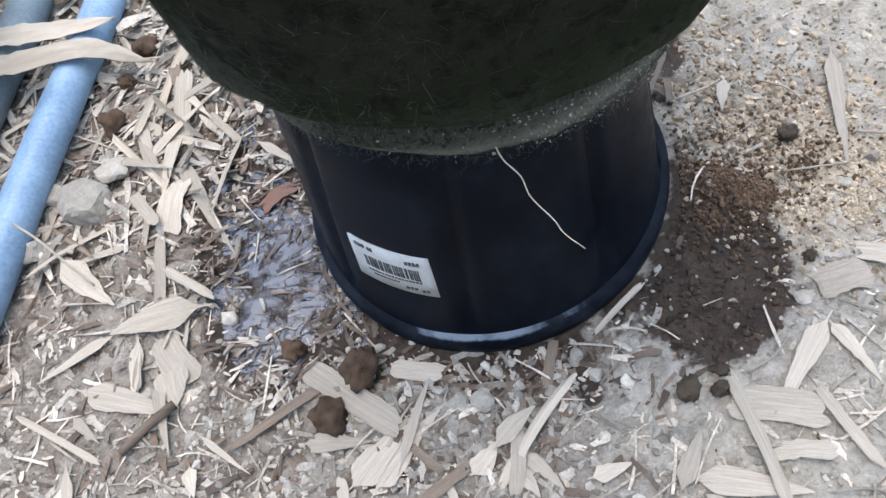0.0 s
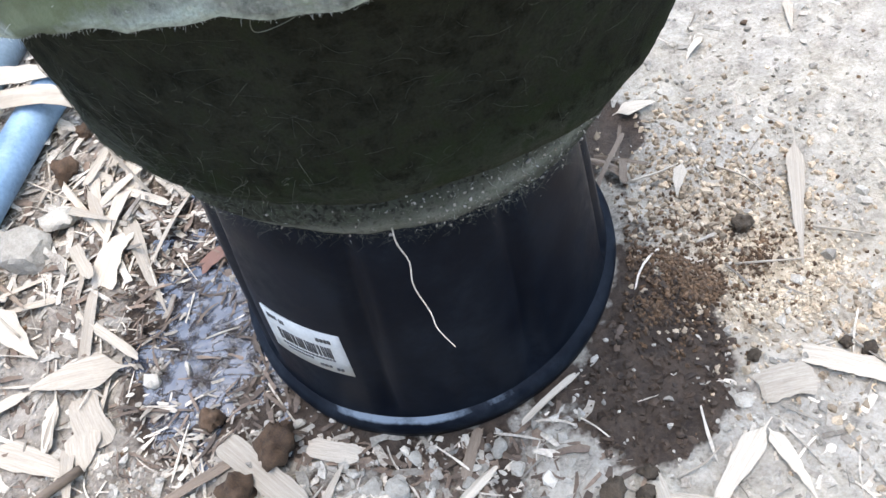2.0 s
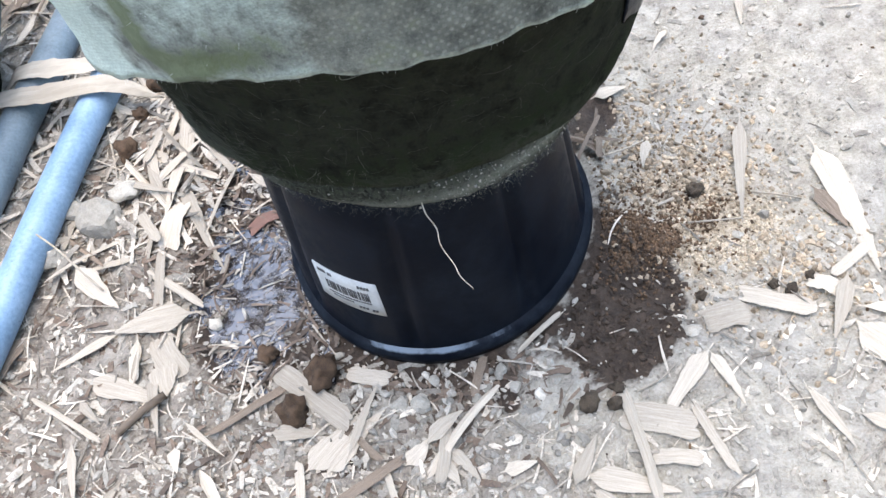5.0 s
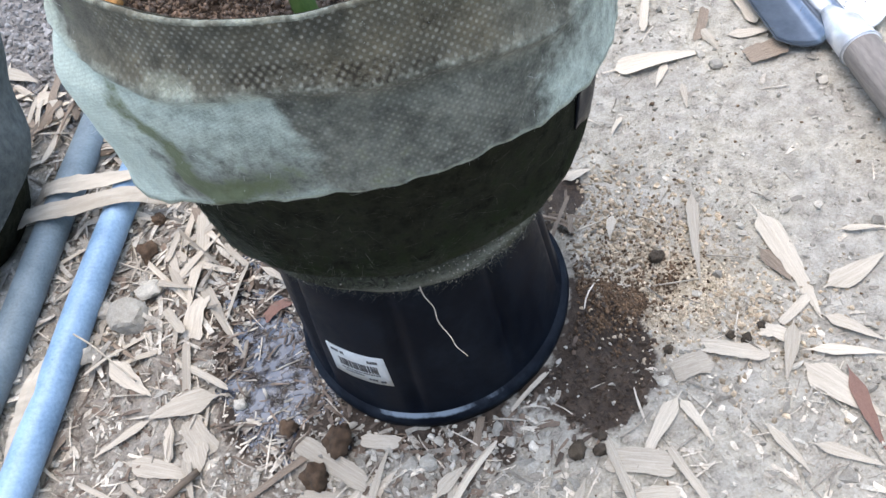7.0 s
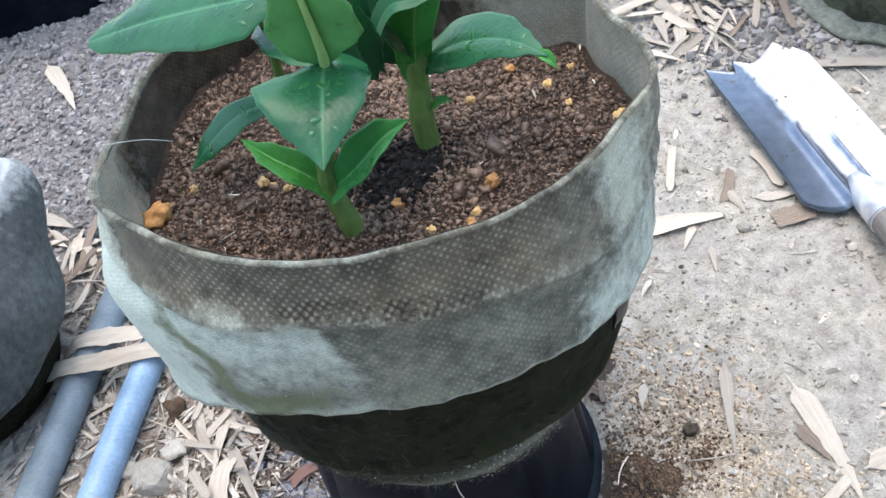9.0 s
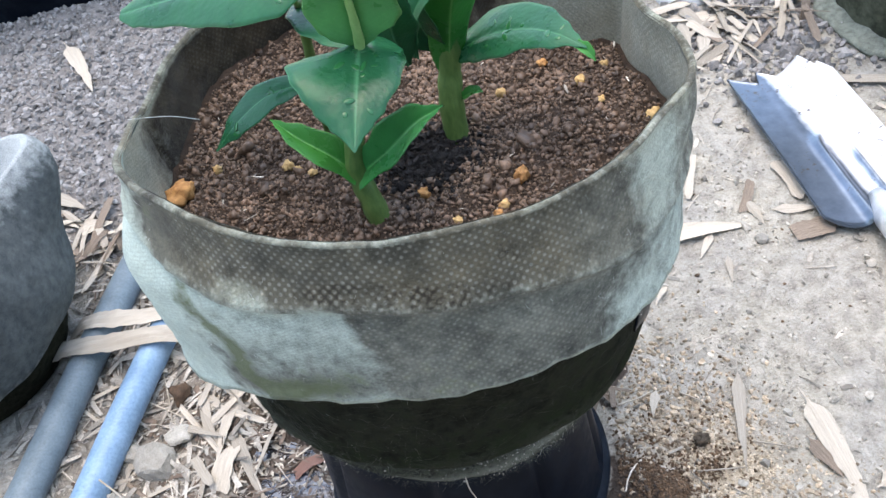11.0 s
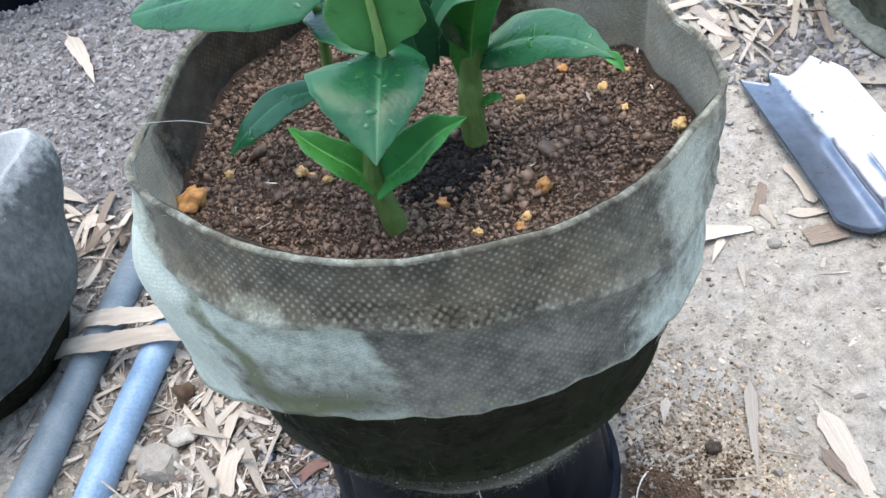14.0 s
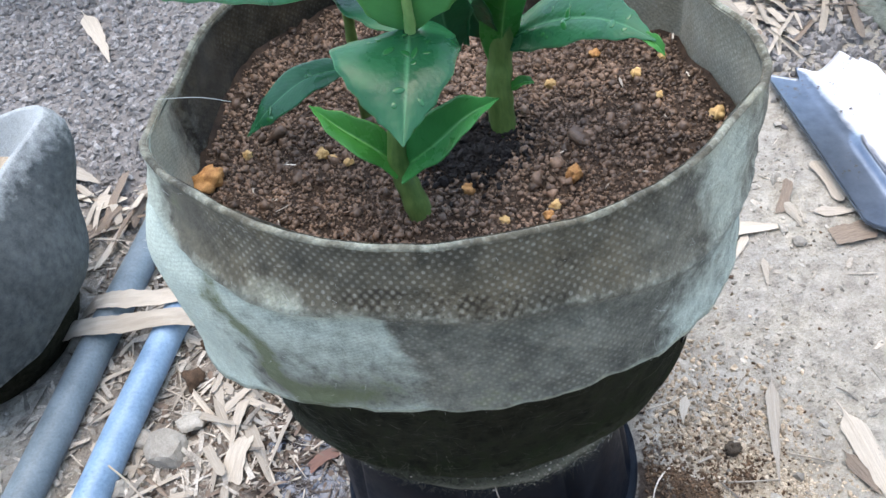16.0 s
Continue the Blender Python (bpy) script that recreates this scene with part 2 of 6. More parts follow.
# painted darker than its crumbs to give the shade in the gaps between them
M_SOIL = varied("moist_potting_soil", (0.012, 0.0078, 0.0052), (0.072, 0.047, 0.031), 140, 0.75, 0.8, 0.003, per_piece=0, spec=0.25)
M_SOILCRUMB = varied("soil_crumbs", (0.050, 0.033, 0.022), (0.255, 0.168, 0.113), 34, 0.46, 0.6, 0.001, fine=14.0, per_piece=0.55, island=True, spec=0.5)
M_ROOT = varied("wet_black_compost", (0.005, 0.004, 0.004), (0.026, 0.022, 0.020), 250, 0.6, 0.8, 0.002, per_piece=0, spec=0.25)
M_ORANGE = varied("ochre_nodule", (0.24, 0.095, 0.03), (0.62, 0.35, 0.13), 260, 0.75, 0.6, 0.001, per_piece=0.2)
M_YELLOW = varied("yellow_nodule", (0.48, 0.28, 0.09), (0.76, 0.55, 0.27), 260, 0.75, 0.6, 0.001, per_piece=0.2)
M_STRAW = varied("dry_bamboo_leaf", (0.335, 0.290, 0.230), (0.590, 0.530, 0.440), 22, 0.66, 0.35, 0.0006, per_piece=0.24, stretch=(0.10, 0.8, 1), spec=0.25)
M_STRAWDARK = varied("weathered_leaf", (0.10, 0.074, 0.054), (0.33, 0.262, 0.198), 40, 0.7, 0.5, 0.0006, per_piece=0.3, stretch=(0.07, 0.7, 1))
M_CHIPS = varied("leaf_fragments", (0.22, 0.188, 0.145), (0.62, 0.565, 0.48), 80, 0.7, 0.4, 0.0005, per_piece=0.6, island=True)
M_CHIPSDARK = varied("damp_fragments", (0.065, 0.046, 0.034), (0.21, 0.155, 0.115), 80, 0.6, 0.4, 0.0005, per_piece=0.5, island=True)
M_MULCH = varied("grey_brown_leaf_mulch", (0.162, 0.138, 0.110), (0.573, 0.535, 0.465), 70, 0.75, 0.5, 0.0006, per_piece=0.6, island=True)
M_CHIPSMUD = varied("muddy_fragments", (0.181, 0.165, 0.135), (0.497, 0.47, 0.41), 80, 0.85, 0.5, 0.0006, per_piece=0.35, island=True)
M_CRUMB = varied("mud_crumbs", (0.248, 0.22, 0.18), (0.573, 0.54, 0.47), 200, 0.92, 0.6, 0.001, per_piece=0.4, island=True)
M_GRAVEL = varied("grey_gravel", (0.24, 0.22, 0.185), (0.50, 0.47, 0.415), 150, 0.85, 0.5, 0.001, per_piece=0.4, island=True)
M_PILE = varied("grey_soil_crumbs", (0.15, 0.141, 0.132), (0.40, 0.383, 0.365), 120, 0.92, 0.7, 0.002, per_piece=0.45, island=True)
M_SAND = varied("tan_grit", (0.36, 0.28, 0.19), (0.70, 0.61, 0.47), 300, 0.85, 0.4, 0.0006, per_piece=0.4, island=True)
M_WETMUD = varied("wet_mud_crumbs", (0.022, 0.015, 0.010), (0.085, 0.058, 0.040), 200, 0.7, 0.6, 0.001, per_piece=0.4, island=True)
M_SPILL = varied("tan_earth_crumbs", (0.26, 0.195, 0.128), (0.58, 0.480, 0.355), 200, 0.9, 0.6, 0.001, per_piece=0.45, island=True)
M_COFFEE = varied("dark_wet_grit", (0.048, 0.028, 0.016), (0.20, 0.124, 0.070), 300, 0.7, 0.5, 0.0008, per_piece=0.5, island=True)
M_CLOD = varied("brown_clod", (0.040, 0.026, 0.017), (0.165, 0.104, 0.064), 160, 0.9, 0.9, 0.002, per_piece=0.25)
M_CLODDARK = varied("dark_earth_clod", (0.026, 0.020, 0.014), (0.115, 0.088, 0.062), 160, 0.95, 0.9, 0.002, per_piece=0.25)
M_STONE = varied("grey_stone", (0.27, 0.252, 0.21), (0.50, 0.472, 0.415), 90, 0.85, 0.6, 0.0015, per_piece=0.25)
M_PIPE = varied("blue_pvc", (0.13, 0.235, 0.36), (0.33, 0.50, 0.70), 25, 0.38, 0.15, 0.0005, per_piece=0, fine=14, spec=0.5)
M_PIPE2 = varied("weathered_grey_pvc", (0.10, 0.14, 0.165), (0.25, 0.315, 0.355), 30, 0.5, 0.2, 0.0005, per_piece=0, fine=14)
def steel_material():
    """Polished steel with faint scratches along the blade and small specks of mud. Reflections are painted in:
    near-white sky, and dark blue-grey where the mask is high.
    """
    m, nt, b = nodes_of("worn_steel", 0.24, 1.0)
    v = coords(nt)
    mp = nt.nodes.new("ShaderNodeMapping")
    mp.inputs["Scale"].default_value = (260, 12, 40)
    nt.links.new(v, mp.inputs["Vector"])
    scratch, blot, speck = noise_of(nt, mp.outputs[0], 1.0, 4), noise_of(nt, v, 30, 3), noise_of(nt, v, 190, 4)
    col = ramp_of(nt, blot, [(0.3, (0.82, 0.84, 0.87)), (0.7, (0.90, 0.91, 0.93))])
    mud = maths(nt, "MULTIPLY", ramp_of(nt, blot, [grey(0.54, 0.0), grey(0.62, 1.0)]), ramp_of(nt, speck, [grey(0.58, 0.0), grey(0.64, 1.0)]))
    edge = maths(nt, "ADD", attr(nt, "painted_reflection"), maths(nt, "MULTIPLY", maths(nt, "SUBTRACT", noise_of(nt, v, 60, 5), 0.5), 0.7))
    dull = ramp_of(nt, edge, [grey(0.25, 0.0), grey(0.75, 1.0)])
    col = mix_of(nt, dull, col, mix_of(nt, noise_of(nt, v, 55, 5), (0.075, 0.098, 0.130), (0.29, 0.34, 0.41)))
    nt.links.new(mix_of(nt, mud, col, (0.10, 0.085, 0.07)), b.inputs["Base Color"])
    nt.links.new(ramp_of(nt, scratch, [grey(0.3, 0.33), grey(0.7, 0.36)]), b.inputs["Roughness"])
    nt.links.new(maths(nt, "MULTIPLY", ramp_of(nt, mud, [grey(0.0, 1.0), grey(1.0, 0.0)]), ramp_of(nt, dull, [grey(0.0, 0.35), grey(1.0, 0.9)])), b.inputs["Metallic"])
    return m


M_STEEL = steel_material()
M_HANDLE = varied("grey_wood", (0.13, 0.115, 0.105), (0.32, 0.29, 0.265), 50, 0.7, 0.5, 0.0008, per_piece=0, stretch=(4, 0.3, 4))
M_BLOCKER = varied("blocker_grey", (0.10, 0.095, 0.085), (0.20, 0.19, 0.175), 3, 0.9, 0.4, 0.004, per_piece=0)
M_LABEL = varied("white_paper", (0.45, 0.465, 0.465), (0.62, 0.63, 0.62), 60, 0.55, 0.1, 0.0003, per_piece=0)
M_INK = varied("black_ink", (0.05, 0.05, 0.055), (0.11, 0.11, 0.115), 60, 0.6, 0.0, per_piece=0)
M_LEAF = leaf_material("green_leaf", (0.015, 0.104, 0.042), (0.09, 0.27, 0.13))
M_LEAFLET = leaf_material("fresh_green_leaf", (0.030, 0.190, 0.045), (0.13, 0.38, 0.12))
M_PALESTEM = varied("pale_green_stalk", (0.17, 0.34, 0.09), (0.32, 0.52, 0.20), 60, 0.4, 0.2, 0.0006, per_piece=0, stretch=(1, 1, 0.25))
M_YOUNG = leaf_material("bright_green_leaf", (0.038, 0.200, 0.036), (0.17, 0.42, 0.12))
M_PALELEAF = leaf_material("pale_green_leaf", (0.10, 0.34, 0.11), (0.26, 0.52, 0.20))
M_STEM = varied("green_stem", (0.05, 0.115, 0.025), (0.16, 0.25, 0.07), 60, 0.45, 0.3, 0.0008, per_piece=0, stretch=(1, 1, 0.25))
M_THREAD = varied("pale_root", (0.42, 0.36, 0.28), (0.70, 0.64, 0.54), 90, 0.8, 0.3, 0.0004, per_piece=0)
M_RED = varied("red_brown_leaf", (0.13, 0.05, 0.035), (0.34, 0.20, 0.15), 90, 0.5, 0.5, 0.0006, per_piece=0.2)
M_WHITE = varied("white_plastic", (0.55, 0.57, 0.58), (0.78, 0.80, 0.80), 30, 0.45, 0.2, 0.0008, per_piece=0)


def water_material():
    """Water under an oily film that mirrors the sky, broken by dark swirling cracks. The film's blue base colour paints
    in further sky reflection.
    """
    m, nt, b = nodes_of("murky_water", 0.1, spec=0.5)
    v = coords(nt)
    bent = nt.nodes.new("ShaderNodeTexNoise")
    for key, val in (("Scale", 21.0), ("Detail", 3.0), ("Roughness", 0.45), ("Distortion", 2.4)):
        bent.inputs[key].default_value = val
    mp = nt.nodes.new("ShaderNodeMapping")
    mp.inputs["Rotation"].default_value, mp.inputs["Scale"].default_value = (0, 0, radians(-25)), (0.75, 1.5, 1)
    nt.links.new(v, mp.inputs["Vector"])
    nt.links.new(mp.outputs[0], bent.inputs["Vector"])
    n1, n2 = bent.outputs["Fac"], noise_of(nt, v, 60, 5)
    swirl = maths(nt, "ABSOLUTE", maths(nt, "SINE", maths(nt, "MULTIPLY", n1, 19.0)))
    clear = ramp_of(nt, n2, [grey(0.38, 0.0), grey(0.52, 1.0)])
    film = maths(nt, "MULTIPLY", ramp_of(nt, swirl, [grey(0.08, 0.0), grey(0.50, 1.0)]), clear)
    nt.links.new(mix_of(nt, film, (0.030, 0.026, 0.028), mix_of(nt, n2, (0.038, 0.048, 0.066), (0.095, 0.122, 0.172))), b.inputs["Base Color"])
    nt.links.new(ramp_of(nt, film, [grey(0.0, 0.12), grey(1.0, 0.24)]), b.inputs["Roughness"])
    nt.links.new(maths(nt, "ADD", maths(nt, "MULTIPLY", film, 0.46), 1.34), b.inputs["IOR"])
    nt.links.new(ramp_of(nt, film, [grey(0.0, 0.55), grey(1.0, 0.88)]), b.inputs["Alpha"])
    bump_to(nt, b, maths(nt, "ADD", n1, maths(nt, "MULTIPLY", film, 0.08)), 0.2, 0.005)
    return m


M_WATER = water_material()
M_DROP, _nt, _b = nodes_of("wet_leaf_bead", 0.03, spec=0.6)
_b.inputs["Base Color"].default_value = (0.018, 0.125, 0.036, 1)


# ---- building helpers ----
rng = np.random.default_rng(7)


def smooth(a, b, x):
    k = min(max((x - a) / (b - a), 0.0), 1.0)
    return k * k * (3 - 2 * k)


def bell(x, c, w):
    return math.exp(-((x - c) / w) ** 2)


def eased(x, table):
    """A value read from a table of (place, value), eased between its rows."""
    for (x0, v0), (x1, v1) in zip(table, table[1:]):
        if x <= x1:
            return v0 + (v1 - v0) * smooth(x0, x1, x)
    return table[-1][1]


def straight(x, table):
    """The same with straight lines between the rows."""
    for (x0, v0), (x1, v1) in zip(table, table[1:]):
        if x <= x1:
            return v0 + (v1 - v0) * max(0.0, (x - x0) / (x1 - x0))
    return table[-1][1]


def linked(name, verts, faces, material, parent=None, label="", flat=False, masks=None, uvs=None):
    """One mesh object from vertices and faces, with masks per vertex and one UV map."""
    me = bpy.data.meshes.new(name)
    me.from_pydata(verts, [], faces)
    me.update()
    me.materials.append(material)
    if not flat:
        me.polygons.foreach_set("use_smooth", np.ones(len(me.polygons), dtype=bool))
    for key, values in (masks or {}).items():
        me.attributes.new(key, "FLOAT", "POINT").data.foreach_set("value", np.asarray(values, dtype=np.float32))
    if uvs:
        layer = me.uv_layers.new(name=uvs[0])
        idx = np.empty(len(me.loops), dtype=np.int32)
        me.loops.foreach_get("vertex_index", idx)
        layer.data.foreach_set("uv", np.asarray(uvs[1], dtype=np.float32)[idx].ravel())
    ob = new(name, me)
    ob.parent = parent
    if label:
        tagged(ob, label)
    return ob


def part(name, bm, material, parent, label="", flat=False):
    me = bpy.data.meshes.new(name)
    bm.to_mesh(me)
    bm.free()
    me.materials.append(material)
    if not flat:
        me.polygons.foreach_set("use_smooth", np.ones(len(me.polygons), dtype=bool))
    ob = new(name, me)
    ob.parent = parent
    if label:
        tagged(ob, label)
    return ob


def thing(name, at, label, category, group="", turn=0.0):
    ob = new(name)
    ob.empty_display_size = 0.02
    ob.matrix_basis = pose(*at, 0, 0, turn)
    return tagged(ob, label, category, group)


def sheet(nu, nv, fn, wrap=False):
    """Vertices and quads of a grid; fn(i, j) gives the place; wrap joins the i ends."""
    verts = [fn(i, j) for j in range(nv) for i in range(nu)]
    faces = []
    for j in range(nv - 1):
        for i in range(nu if wrap else nu - 1):
            k = (i + 1) % nu
            faces.append((j * nu + i, j * nu + k, (j + 1) * nu + k, (j + 1) * nu + i))
    return verts, faces


def tube(points, radii, sides=10, cap=True):
    """A tube along points with a radius at each."""
    verts, faces = [], []
    pts = [Vector(p) for p in points]
    side = None
    for k, p in enumerate(pts):
        way = (pts[min(k + 1, len(pts) - 1)] - pts[max(k - 1, 0)]).normalized()
        if side is None:
            side = way.orthogonal().normalized()
        side = (side - way * side.dot(way)).normalized()
        up = way.cross(side)
        for s in range(sides):
            a = 2 * math.pi * s / sides
            verts.append(p + (side * math.cos(a) + up * math.sin(a)) * radii[k])
    for k in range(len(pts) - 1):
        for s in range(sides):
            q = (s + 1) % sides
            faces.append((k * sides + s, k * sides + q, (k + 1) * sides + q, (k + 1) * sides + s))
    if cap:
        faces.append(tuple(range(sides))[::-1])
        faces.append(tuple(range((len(pts) - 1) * sides, len(pts) * sides)))
    return verts, faces


def spline(pts, n):
    """n places along a smooth curve through pts."""
    P = [Vector(p) for p in pts]
    P = [P[0] * 2 - P[1]] + P + [P[-1] * 2 - P[-2]]
    out = []
    for k in range(n):
        u = k / (n - 1) * (len(P) - 3)
        i = min(int(u), len(P) - 4)
        t = u - i
        a, b, c, d = P[i:i + 4]
        out.append(0.5 * (2 * b + (c - a) * t + (2 * a - 5 * b + 4 * c - d) * t * t + (3 * b - a - 3 * c + d) * t ** 3))
    return out


ICO_V, ICO_F = [], []
_bm = bmesh.new()
bmesh.ops.create_icosphere(_bm, subdivisions=1, radius=1.0)
ICO_V = np.array([v.co[:] for v in _bm.verts])
ICO_F = np.array([[v.index for v in f.verts] for f in _bm.faces])
_bm.free()
LENS_V = np.array([(-1, 0, 0), (-0.3, 0.5, 0.1), (0.5, 0.42, -0.1), (1, 0, 0.15), (0.4, -0.45, 0.05), (-0.4, -0.5, -0.05), (0, 0, 0.25), (0, 0, -0.2)], dtype=float)
LENS_F = np.array([(i, (i + 1) % 6, 6) for i in range(6)] + [((i + 1) % 6, i, 7) for i in range(6)])


def turns(n, flat):
    """n rotation matrices: any turn about z, and a tilt of about flat radians."""
    yaw, tilt, about = rng.uniform(0, 2 * np.pi, n), rng.normal(0, flat, n), rng.uniform(0, 2 * np.pi, n)
    cz, sz = np.cos(yaw), np.sin(yaw)
    Z = np.zeros((n, 3, 3))
    Z[:, 0, 0], Z[:, 0, 1], Z[:, 1, 0], Z[:, 1, 1], Z[:, 2, 2] = cz, -sz, sz, cz, 1
    ax = np.stack([np.cos(about), np.sin(about), np.zeros(n)], 1)
    K = np.zeros((n, 3, 3))
    K[:, 0, 2], K[:, 1, 2], K[:, 2, 0], K[:, 2, 1] = ax[:, 1], -ax[:, 0], -ax[:, 1], ax[:, 0]
    R = np.eye(3) + np.sin(tilt)[:, None, None] * K + (1 - np.cos(tilt))[:, None, None] * (K @ K)
    return R @ Z


def straps(n, sizes):
    """n flat torn leaf pieces: five stations along, an upper and an under face."""
    u = np.linspace(-1, 1, 5)
    w = np.array([0.80, 0.95, 1.0, 0.95, 0.72])[None] * (1 + rng.normal(0, 0.24, (n, 5)))
    sweep, arch, tw = rng.normal(0, 0.09, (n, 1)), rng.normal(0.03, 0.06, (n, 1)), rng.normal(0, 0.5, (n, 1))
    V = np.zeros((n, 20, 3))
    for k, (edge, face) in enumerate(((-1, 1), (1, 1), (-1, -1), (1, -1))):
        y = edge * w * sizes[:, 1:2] + sweep * (1 - u ** 2) * sizes[:, :1]
        x = (u[None] + rng.normal(0, 0.07, (n, 5)) * (np.abs(u) == 1)) * sizes[:, :1]
        z = face * sizes[:, 2:3] * 0.5 + arch * (1 - u ** 2) * sizes[:, :1] + tw * u * edge * w * sizes[:, 1:2] * 0.5
        V[:, k * 5:k * 5 + 5] = np.stack([x, y, z], 2)
    quads = []
    for i in range(4):
        quads += [(i, i + 1, 6 + i, 5 + i), (10 + i, 15 + i, 16 + i, 11 + i), (i, 10 + i, 11 + i, i + 1), (5 + i, 6 + i, 16 + i, 15 + i)]
    quads += [(0, 5, 15, 10), (4, 14, 19, 9)]
    return V, np.array([t for a, b, c, d in quads for t in ((a, b, c), (a, c, d))])


def scatter(name, places, sizes, material, label, category, shape="crumb", jitter=0.22, flat=3.0, parent=None, soft=False):
    """Many small pieces in one mesh. places: n x 3, sizes: n x 3 half extents."""
    n = len(places)
    if shape == "strap":
        lumps, F = straps(n, sizes)
    else:
        V, F = (ICO_V, ICO_F) if shape == "crumb" else (LENS_V, LENS_F)
        lumps = V[None] * (1 + rng.normal(0, jitter, (n, len(V), 1))) * sizes[:, None, :]
    pts = np.einsum("nij,nvj->nvi", turns(n, flat), lumps) + places[:, None, :]
    faces = (F[None] + (np.arange(n) * lumps.shape[1])[:, None, None]).reshape(-1, 3)
    me = bpy.data.meshes.new(name)
    me.vertices.add(n * lumps.shape[1])
    me.vertices.foreach_set("co", pts.astype(np.float32).ravel())
    me.loops.add(faces.size)
    me.loops.foreach_set("vertex_index", faces.astype(np.int32).ravel())
    me.polygons.add(len(faces))
    me.polygons.foreach_set("loop_start", np.arange(0, faces.size, 3, dtype=np.int32))
    me.polygons.foreach_set("loop_total", np.full(len(faces), 3, dtype=np.int32))
    me.update(calc_edges=True)
    me.materials.append(material)
    me.polygons.foreach_set("use_smooth", np.full(len(faces), soft))
    ob = new(name, me)
    ob.parent = parent
    return tagged(ob, label, category, kind="stuff") if label else tagged(ob, kind="stuff")


def strands(name, roots, ways, lengths, width, material, parent, label, sag=0.3):
    """Thin curved fibres of three-sided section joined into one part."""
    verts, faces = [], []
    for p, w, l in zip(roots, ways, lengths):
        p, w = Vector(p), Vector(w).normalized()
        bend = Vector(rng.normal(0, 1, 3)) * 0.45
        a = w.orthogonal().normalized()
        c = w.cross(a)
        base = len(verts)
        for k in range(5):
            u = k / 4
            q = p + (w * u + bend * u * u * 0.8 + Vector((0, 0, -sag * u * u))) * l
            r = width * (1 - 0.6 * u)
            for s in range(3):
                ang = 2.094 * s
                verts.append(q + (a * math.cos(ang) + c * math.sin(ang)) * r)
        for k in range(4):
            for s in range(3):
                q = (s + 1) % 3
                faces.append((base + k * 3 + s, base + k * 3 + q, base + k * 3 + 3 + q, base + k * 3 + 3 + s))
    ob = linked(name, verts, faces, material, parent, label)
    return tagged(ob, kind="stuff")


# ---- ground ----
def puddle(x, y):
    """How much the ground is sunk for standing water."""
    d = bell(x, -0.150, 0.040) * bell(y, 0.048, 0.070) + 0.95 * bell(x, -0.150, 0.042) * bell(y, -0.022, 0.040)
    d += 0.55 * bell(x, -0.158, 0.026) * bell(y, -0.072, 0.022) + 0.45 * bell(x, 0.128, 0.020) * bell(y, 0.068, 0.020)
    return d


def pile(x, y):
    """The heap of loose grey soil behind the bags."""
    return smooth(0.26, 0.42, y + 0.25 * (x + 0.25)) * smooth(0.06, -0.16, x) * smooth(1.6, 1.15, y) * smooth(-1.5, -1.0, x)


def height(x, y):
    v = Vector((x, y, 0.0))
    h = 0.005 * noise.noise(v * 7) + 0.0022 * noise.noise(v * 31) + 0.0020 * noise.noise(v * 85 + Vector((3, 1, 0))) + 0.0008 * noise.noise(v * 210)
    near = max(abs(x) - 1.2, abs(y - 0.3) - 1.2, 0.0)
    h *= 1.0 / (1.0 + near)
    h -= 0.0052 * puddle(x, y) - puddle(x, y) * (0.0040 * noise.noise(v * 42) + 0.0024 * noise.noise(v * 110))
    rough = smooth(0.16, 0.0, x) * smooth(0.36, 0.28, y) * smooth(-0.45, -0.38, x) * smooth(-0.36, -0.30, y)
    if rough > 0:
        h += rough * (1 - 0.7 * min(1.0, puddle(x, y))) * (0.0034 * noise.noise(v * 55 + Vector((9, 2, 1))) + 0.0022 * noise.noise(v * 120 + Vector((1, 7, 0))))
    h += 0.022 * pile(x, y) * smooth(0.25, 0.8, y) + 0.004 * pile(x, y) * noise.noise(v * 60)
    return h


def axis(lo, hi, core, step, far):
    """Grid lines: even steps between lo and hi, then wider and wider out to far."""
    inner = list(np.arange(lo, hi + step / 2, step))
    out, d, k = [], step, 0.0
    while k < far:
        d *= core
        k += d
        out.append(k)
    return [lo - o for o in reversed(out)] + inner + [hi + o for o in out]


XS, YS = axis(-0.62, 0.62, 1.35, 0.0034, 1500), axis(-0.34, 0.78, 1.35, 0.0034, 1500)
g_verts = [(x, y, height(x, y)) for y in YS for x in XS]
nx = len(XS)
g_faces = [(j * nx + i, j * nx + i + 1, (j + 1) * nx + i + 1, (j + 1) * nx + i) for j in range(len(YS) - 1) for i in range(nx - 1)]


def wetness(x, y):
    w = 1.5 * bell(x, 0.113, 0.029) * bell(y, -0.094, 0.030) + 1.4 * bell(x, 0.088, 0.028) * bell(y, -0.124, 0.024) + 0.85 * bell(x, 0.118, 0.018) * bell(y, -0.060, 0.022)
    w += 1.0 * bell(x, 0.122, 0.018) * bell(y, 0.070, 0.026)
    w += 0.85 * min(1.0, puddle(x, y) * 1.6) + 0.45 * bell(math.hypot(x, y), 0.112, 0.014)
    w += 0.48 * bell(math.hypot(x, y), 0.128, 0.022) * smooth(-0.02, -0.07, y) * smooth(0.06, 0.0, x) + 0.55 * bell(x, -0.098, 0.035) * bell(y, -0.152, 0.025) + 0.5 * bell(x, 0.012, 0.010) * bell(y, -0.142, 0.016)
    return min(w, 1.0)


